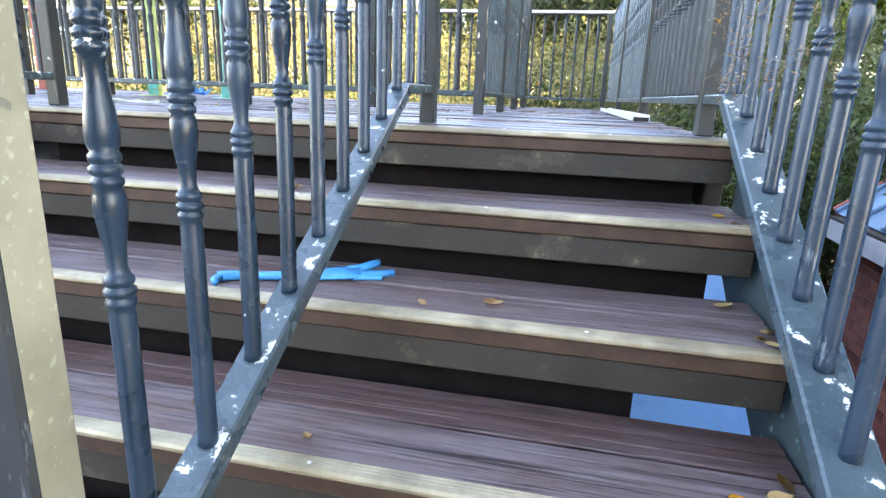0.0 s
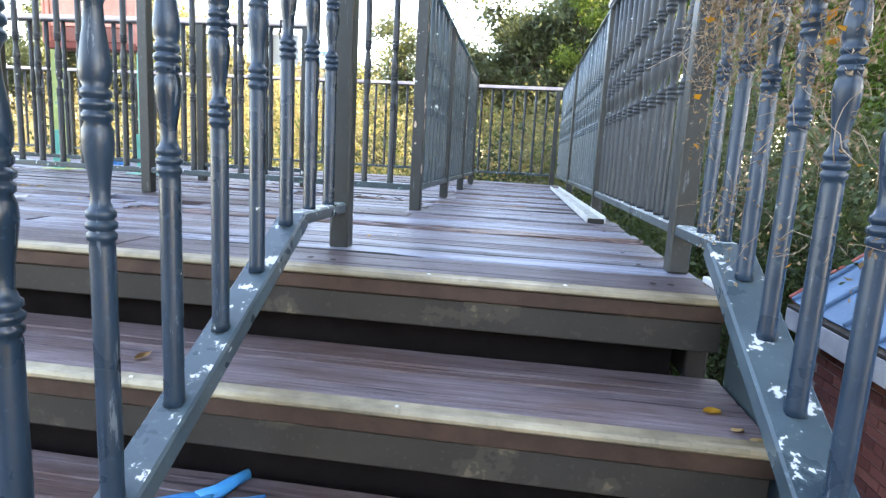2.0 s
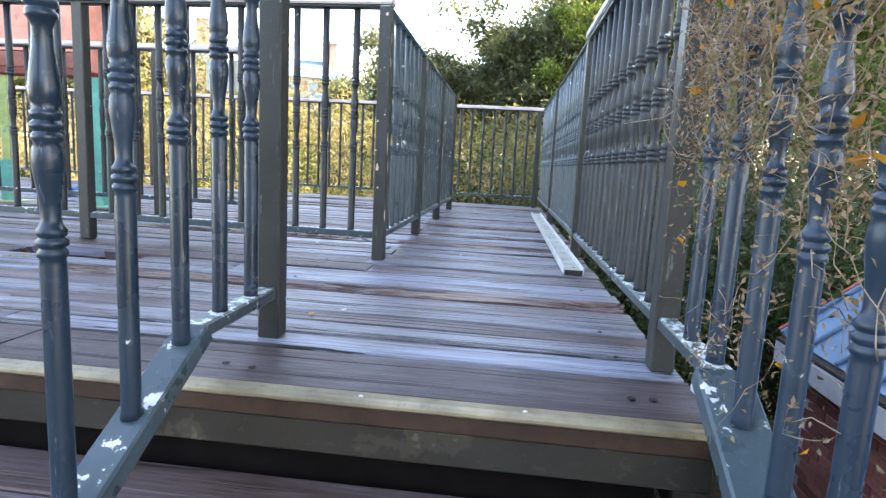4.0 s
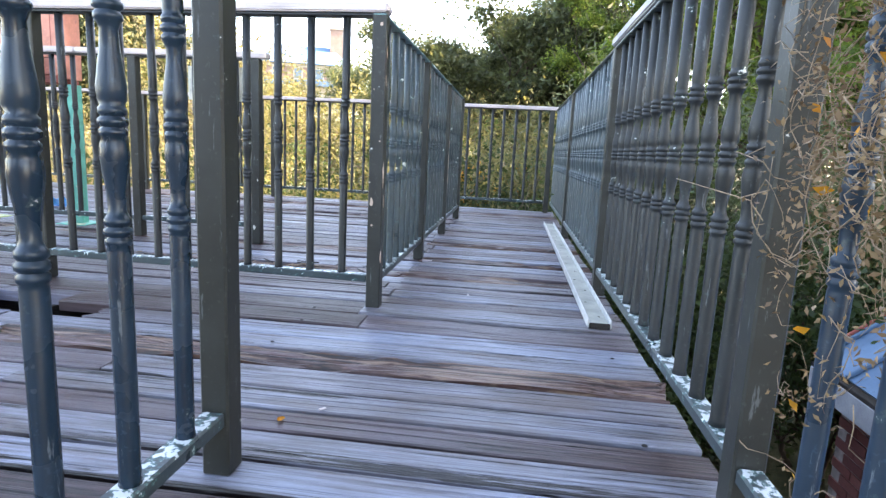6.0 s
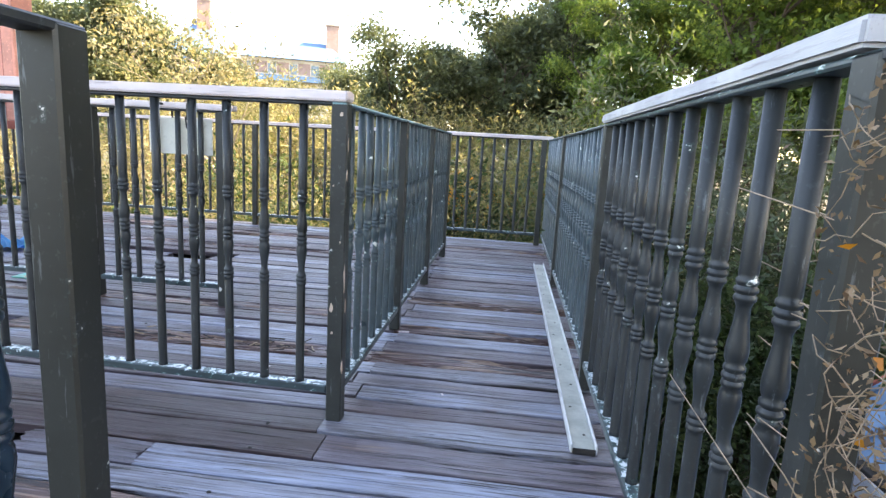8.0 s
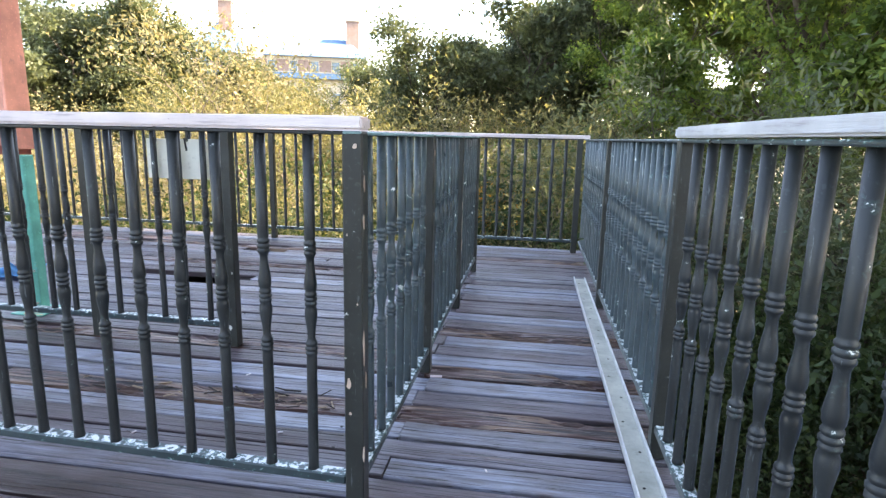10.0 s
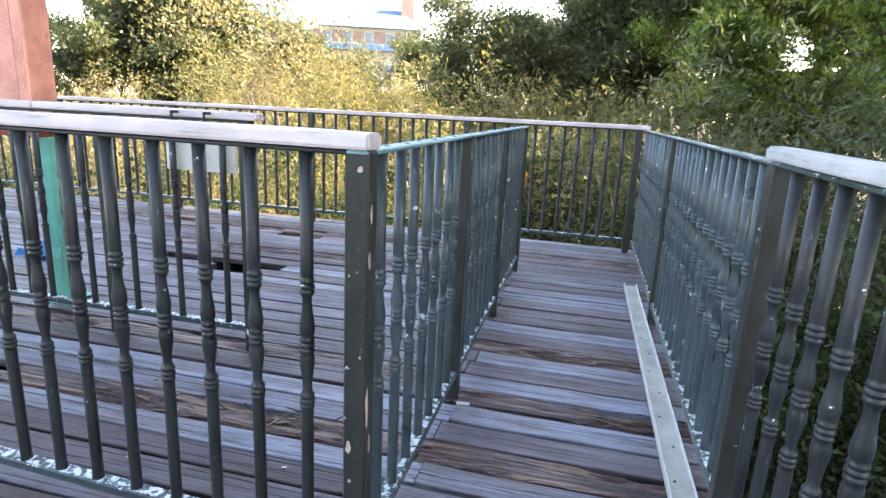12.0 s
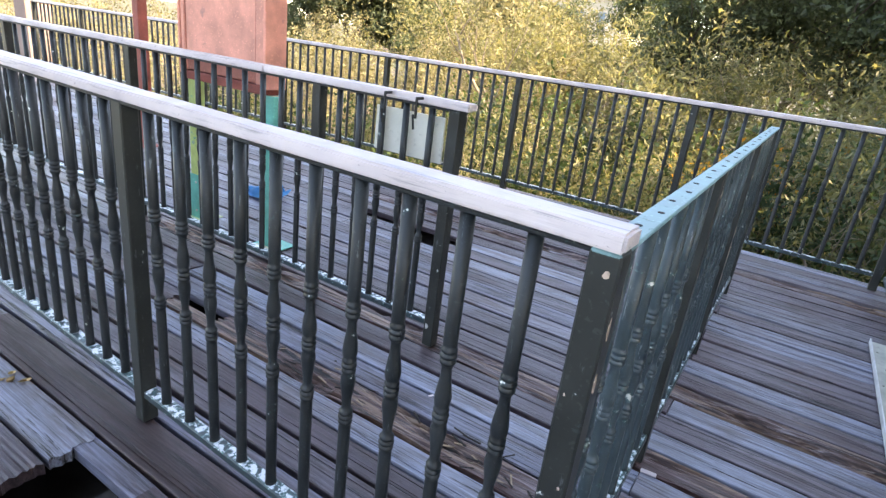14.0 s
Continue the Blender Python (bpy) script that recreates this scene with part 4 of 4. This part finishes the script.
# ---- dry vine on the stair railing ----
def dry_vine():
    v = thing("dry_vine", (XR, 2.5, 0), "dry brown climbing vine tangled round the railing", "vine")
    rnd = random.Random(12)

    def strands(count, length, radius, low, high, name, material, label):
        verts, faces, ends = [], [], []
        for i in range(count):
            y0 = rnd.gauss(-0.12, 0.25)
            p = Vector((rnd.gauss(0.0, 0.03), y0, rnd.uniform(low, high)))
            d = Vector((rnd.gauss(0, 0.3), rnd.gauss(0, 1), rnd.gauss(0, 1))).normalized()
            pts = [p.copy()]
            for k in range(9):
                d = (d + Vector((rnd.gauss(0, 0.5) - p.x * 4, rnd.gauss(0, 0.7) - (p.y + 0.12) * 1.1, rnd.gauss(-0.08, 0.7)))).normalized()
                p = p + d * (length / 9) * rnd.uniform(0.6, 1.3)
                p.x, p.y, p.z = max(-0.05, min(0.06, p.x)), min(0.27, p.y), min(1.1, p.z)
                pts.append(p.copy())
                if k > 2:
                    ends.append(tuple(p))
            tube_data(pts, [radius * (1 - 0.6 * k / 9) for k in range(10)], 4, verts, faces)
        part(name, data_mesh(name, verts, faces, material), None, v, label)
        return ends

    ends = strands(420, 0.26, 0.0010, 0.5, 1.1, "stem_tangle", M_TWIG, "tangled brown stems")
    ends += strands(60, 0.24, 0.0008, 0.15, 0.6, "hanging_stem", M_TWIG, "thin brown stems")
    part("leaves", leaf_cloud("leaves", ends, 3, (0.012, 0.02, 0.02), 0.011, M_LEAF_VINE, 9), None, v, "dry curled leaves")
    few = [e for i, e in enumerate(ends) if i % 40 == 0]
    part("bright_leaves", leaf_cloud("bright_leaves", few, 1, (0.02, 0.03, 0.03), 0.018, M_LEAF_ORANGE, 10, 0.7), None, v, "orange leaves")


dry_vine()


# ---- fallen leaves ----
def fallen_leaf(material):
    bm = bmesh.new()
    rim = [(0.0, -0.022), (0.011, -0.012), (0.013, 0.002), (0.008, 0.014), (0.0, 0.024), (-0.008, 0.014), (-0.013, 0.002), (-0.011, -0.012)]
    c = bm.verts.new((0, 0, 0.001))
    vs = [bm.verts.new((x, y, 0.002 + 30 * x * x + 9 * y * y)) for x, y in rim]
    for i in range(8):
        bm.faces.new((c, vs[i], vs[(i + 1) % 8]))
    bmesh.ops.solidify(bm, geom=bm.faces[:], thickness=0.0008)
    return mesh_of(bm, "fallen_leaf", material)


LEAVES = [fallen_leaf(M_LEAF_DRY), fallen_leaf(M_LEAF_ORANGE)]


def scatter_leaves():
    rnd = random.Random(77)
    spots = [(0.35, 1.992, -0.35), (0.20, 1.95, -0.35), (0.88, 2.23, -0.174), (0.90, 2.20, -0.174), (0.86, 2.3, -0.174), (0.90, 1.93, -0.349), (0.885, 1.95, -0.349), (0.91, 1.99, -0.349),
             (0.86, 2.13, -0.349), (0.80, 1.68, -0.524), (0.87, 1.70, -0.524), (0.89, 1.74, -0.524), (0.85, 1.62, -0.524), (0.905, 1.66, -0.524), (0.40, 1.45, -0.524), (-0.2, 1.72, -0.524),
             (-0.1, 1.75, -0.524), (0.06, 1.66, -0.524), (-0.25, 2.28, -0.174), (0.45, 1.30, -0.70), (0.20, 1.33, -0.70), (-1.28, 3.42, 0.003), (-1.25, 3.45, 0.003), (-1.31, 3.40, 0.003), (0.03, 2.98, 0.003), (-1.95, 3.80, 0.003), (-1.91, 3.78, 0.003), (-1.87, 3.81, 0.003), (-1.93, 3.76, 0.003)]
    for i, (x, y, z) in enumerate(spots):
        o = tagged(new("fallen_leaf", LEAVES[i % 5 == 4]), "curled dry fallen leaf", "leaf", "fallen leaves")
        s = rnd.uniform(0.6, 1.25)
        o.location, o.scale, o.rotation_euler = (x, y, z + 0.001), (s, s, s), (rnd.gauss(0, 0.12), rnd.gauss(0, 0.12), rnd.uniform(0, 6.3))


scatter_leaves()


def litter():
    """Splinters by the rotten boards and paint flakes under the railings."""
    rnd = random.Random(303)
    chip_mesh = mesh_of(box((-0.014, -0.006, 0.0), (0.014, 0.006, 0.003), 0.001), "paint_flake", M_CAP)
    for x, y, s, w in ((0.06, 4.89, 1.9, 0.1), (-0.19, 4.94, 1.6, 0.4), (-0.75, 4.74, 0.8, 1.0), (0.34, 4.2, 0.5, 2.0), (-0.4, 4.3, 0.6, 0.3), (0.10, 3.05, 0.6, 0.9), (-0.9, 4.2, 0.7, 1.3)):
        o = tagged(new("paint_flake", chip_mesh), "pale paint flake lying on the planks", "flake", "paint flakes")
        o.location, o.scale, o.rotation_euler = (x, y, 0.004), (s, s, 1), (0, 0, w)
    splinter = mesh_of(box((-0.03, -0.003, 0.0), (0.03, 0.003, 0.004), 0.001), "splinter", M_JOIST)
    pale = mesh_of(box((-0.022, -0.003, 0.0), (0.022, 0.003, 0.004), 0.001), "splinter", M_TWIG)
    for i in range(46):
        x, y = rnd.uniform(-1.45, -0.2), 4.55 + rnd.gauss(0, 0.05)
        o = tagged(new("splinter", splinter if i % 3 else pale), "brown splinter of rotten wood", "splinter", "splinters")
        o.location, o.rotation_euler, o.scale = (x, y, 0.003), (0, rnd.gauss(0, 0.12), rnd.gauss(0, 0.4)), (rnd.uniform(0.4, 1.3),) * 3


litter()

# ---- deck boards ----
M_RED = plank_material("reddish_plank", (0.030, 0.018, 0.017), (0.052, 0.033, 0.031), (0.088, 0.062, 0.060), 0.1, spec=0.4)
M_DARK_PLANK = plank_material("dark_purple_plank", (0.052, 0.043, 0.046), (0.098, 0.086, 0.094), (0.165, 0.155, 0.170), sheen=(0.5, 0.34))
M_ROTTEN = plank_material("rotten_plank", (0.03, 0.015, 0.011), (0.105, 0.056, 0.042), (0.34, 0.30, 0.28), 0.95, 0.48)


def grid_board(length, width, seed, nx, ny, shape):
    """A board as a fine grid; shape(u, v) gives how far its top sinks and how far its ends are torn back."""
    bm = bmesh.new()
    top = [[None] * (ny + 1) for _ in range(nx + 1)]
    for i in range(nx + 1):
        for j in range(ny + 1):
            x, y = length * i / nx, 0.002 + (width - 0.004) * j / ny
            sink, tear = shape(x, y, i / nx, j / ny)
            top[i][j] = bm.verts.new((x + tear, y, -sink))
    for i in range(nx):
        for j in range(ny):
            bm.faces.new((top[i][j], top[i + 1][j], top[i + 1][j + 1], top[i][j + 1]))
    got = bmesh.ops.extrude_face_region(bm, geom=bm.faces[:])
    for v in got["geom"]:
        if isinstance(v, bmesh.types.BMVert):
            v.co.z = -0.04
    bmesh.ops.recalc_face_normals(bm, faces=bm.faces)
    return bm


def rotten_board(length, width, seed):
    def shape(x, y, u, v):
        a = noise.noise(Vector((x * 2.2 + seed, y * 9, 0)))
        b = noise.noise(Vector((x * 7, y * 150 + seed, 3)))
        t = noise.noise(Vector((seed, y * 70, 1))) * 0.05
        return max(0.0, a + 0.12) * 0.05 * (0.7 + 1.3 * b) + 0.004 * b, (t if u < 0.001 else -t if u > 0.999 else 0.0)
    return grid_board(length, width, seed, max(8, int(length / 0.035)), 14, shape)


def broken_board(length, width, seed):
    def shape(x, y, u, v):
        t = noise.noise(Vector((seed, y * 45, 1))) * 0.03 + 0.012 * noise.noise(Vector((seed, y * 160, 2)))
        near = max(0.0, 1 - min(x, length - x) / 0.12)
        return 0.010 * near * abs(noise.noise(Vector((x * 20, y * 60, seed)))), (t if u < 0.001 else -t if u > 0.999 else 0.0)
    return grid_board(length, width, seed, 8, 14, shape)


def deck_boards():
    d = thing("floor", (0, NOSE_Y, 0), "deck of weathered grey-brown planks, some rotten", "floor", kind="structure")
    rnd = random.Random(8)
    lengths = (0.5, 0.95, 1.5, 2.2, 2.8, 3.4)
    library = {}
    rotten = ((4.55, -1.7, 0.3), (5.05, -1.7, -0.9), (5.5, 0.1, 0.93), (4.92, 0.1, 0.93), (3.36, 0.0, 0.9), (6.75, -1.9, -0.6), (7.45, -2.9, -1.2))
    holes = ((3.60, -1.42, -0.89), (3.75, -1.42, -1.10), (4.55, -2.14, -1.80), (6.33, -2.55, -1.56), (6.19, -2.05, -1.7), (7.3, -2.15, -1.75))
    # where one row of boards ends and the next begins, near the steps
    seams = [2.504, 2.72, 2.83, 2.94, 3.045, 3.165, 3.30, 3.43, 3.545, 3.68, 3.835, 4.0, 4.12, 4.24, 4.36, 4.485, 4.62]

    def board(x0, x1, y, width, seed, broken=False):
        # boards come in a few lengths and shapes; each is scaled a little along its length
        want = x1 - x0
        base = min(lengths, key=lambda v: abs(v - want))
        stuff = M_DARK_PLANK if x1 < 0.1 and seed % 5 < 3 else M_PLANK
        key = (base, seed % 4, round(width, 2), stuff.name)
        if key not in library:
            library[key] = mesh_of(worn_board(base, round(width, 2), 0.038, int(base * 10) * 7 + seed % 4, 6), "plank", stuff)
        if any(y <= r[0] < y + width and x1 > r[1] + 0.3 and x0 < r[2] - 0.3 for r in rotten):
            ob = part("plank", rotten_board(want, width, seed), M_ROTTEN, d, "rotten splintered plank", loc=(x0, y - NOSE_Y, 0))
            return ob
        if row == 0 or (row in (9, 10) and -1.0 < x1 < 0.1):
            return part("plank", worn_board(want, width, 0.038, seed, 6), M_RED, d, "smooth reddish-brown plank", loc=(x0, y - NOSE_Y, 0.0))
        if broken:
            return part("plank", broken_board(want, width, seed), stuff, d, "plank with a broken end", loc=(x0, y - NOSE_Y, rnd.uniform(-0.003, 0.002)))
        ob = part("plank", library[key], None, d, loc=(x0, y - NOSE_Y, rnd.uniform(-0.005, 0.003)))
        ob.scale[0], ob.scale[1] = want / base, width / round(width, 2)
        ob.rotation_euler = (rnd.gauss(0, 0.012), 0, 0)
        return ob

    y, row = NOSE_Y + 0.046, 0
    right = 0.934
    gaps = {}
    while y < DECK_Y1 - 0.05:
        gap = rnd.uniform(0.009, 0.017)
        w = (seams[row + 1] - seams[row] if row + 1 < len(seams) else rnd.choice((0.137, 0.14, 0.145))) - gap
        gaps[row] = [(h[1], h[2]) for h in holes if y <= h[0] < y + w]
        x = right + rnd.uniform(-0.006, 0.004)
        cut = rnd.uniform(0.90, 0.97) if 3.66 < y < 7.0 else rnd.uniform(1.2, 3.2)
        left = DECK_X0 if row else -1.9
        pieces = []
        while x > left:
            a = max(left - 0.1, x - cut)
            pieces.append((a, x))
            x = a - 0.004
            cut = rnd.choice((2.4, 2.8, 3.3))
        for a, b in pieces:
            parts_ = [(a, b)]
            for g0, g1 in gaps.get(row, ()):
                parts_ = [q for p0, p1 in parts_ for q in (((p0, min(p1, g0)), (max(p0, g1), p1)) if p0 < g1 and p1 > g0 else ((p0, p1),)) if q[1] - q[0] > 0.05]
            for p0, p1 in parts_:
                board(p0, p1, y, w, rnd.randrange(1000), (p0, p1) != (a, b))
        # split-off strips still lie in two of the holes
        if row == 9:
            part("plank", broken_board(0.37, w * 0.5, 5), M_DARK_PLANK, d, "plank with a broken end", loc=(-1.445, y - NOSE_Y + w * 0.5, -0.002))
        if row == len(seams) - 2:
            part("plank", broken_board(0.36, w * 0.55, 17), M_ROTTEN, d, "rotten splintered plank", loc=(-2.15, y - NOSE_Y, -0.006))
        y += w + gap
        row += 1
    for i in range(60):
        x = rnd.choice((0.82, -0.2, -1.2, -2.2)) + rnd.gauss(0, 0.01)
        k = rnd.randrange(1, 38)
        part("screw", lathe([(0.0065, 0), (0.0065, 0.001)], 8), M_SCREW, d, loc=(x, 0.056 + 0.21 + 0.141 * k + rnd.uniform(-0.04, 0.04), 0.0035))
    for x, yy in ((0.05, 0.11), (-0.01, 0.12), (0.80, 0.13), (0.84, 0.132)):
        part("screw", lathe([(0.008, 0), (0.008, 0.001)], 8), M_SCREW, d, loc=(x, yy, 0.003))


deck_boards()


# ---- paint chips on the corner post, and the edging strip ----
def paint_chips():
    host = RAILS[1]
    rnd = random.Random(21)
    M_CHIP = plain_material("bare_primer", (0.50, 0.38, 0.30), 0.6, 0, 0.2)
    inv = host.matrix_basis.inverted()

    def chip(x, y, z, w, h, side):
        bm = bmesh.new()
        n = 9
        rim = []
        for i in range(n):
            a = 2 * math.pi * i / n
            r = rnd.uniform(0.6, 1.15)
            u, v = w / 2 * r * math.cos(a), h / 2 * r * math.sin(a)
            rim.append(bm.verts.new((u, 0, v) if side == "front" else (0, u, v)))
        back = [bm.verts.new(v.co + Vector((0, 0.004, 0) if side == "front" else (-0.004, 0, 0))) for v in rim]
        bm.faces.new(rim)
        bm.faces.new(back[::-1])
        for i in range(n):
            bm.faces.new((rim[i], rim[(i + 1) % n], back[(i + 1) % n], back[i]))
        bmesh.ops.recalc_face_normals(bm, faces=bm.faces)
        part("paint_chip", bm, M_CHIP, host, "bare chip in the paint", loc=(y - 3.93, -x, z), rot=(0, 0, radians(-90)))

    for x, z, w, h in ((0.008, 1.02, 0.013, 0.014), (-0.012, 0.40, 0.016, 0.04), (-0.01, 0.315, 0.008, 0.01), (0.012, 0.62, 0.005, 0.008), (-0.014, 0.80, 0.004, 0.006)):
        chip(x, 3.9028, z, w, h, "front")
    for y, z, w, h in ((3.92, 0.93, 0.012, 0.04), (3.915, 0.83, 0.014, 0.05), (3.912, 0.50, 0.012, 0.11), (3.93, 0.40, 0.016, 0.06), (3.91, 0.2, 0.01, 0.05), (5.96, 0.52, 0.03, 0.14), (5.955, 0.64, 0.022, 0.06),
                       (5.965, 0.40, 0.02, 0.07), (4.945, 0.98, 0.02, 0.03), (4.95, 0.72, 0.006, 0.02), (5.96, 0.9, 0.01, 0.02)):
        chip(0.0272, y, z, w, h, "side")


paint_chips()
strip = thing("edging_strip", (0.937, 2.475, 0.002), "pale metal edging strip on the deck's corner", "trim", kind="structure")
part("strip", box((-0.006, 0, 0), (0.008, 0.19, 0.014), 0.002), M_ALU_EDGE, strip)
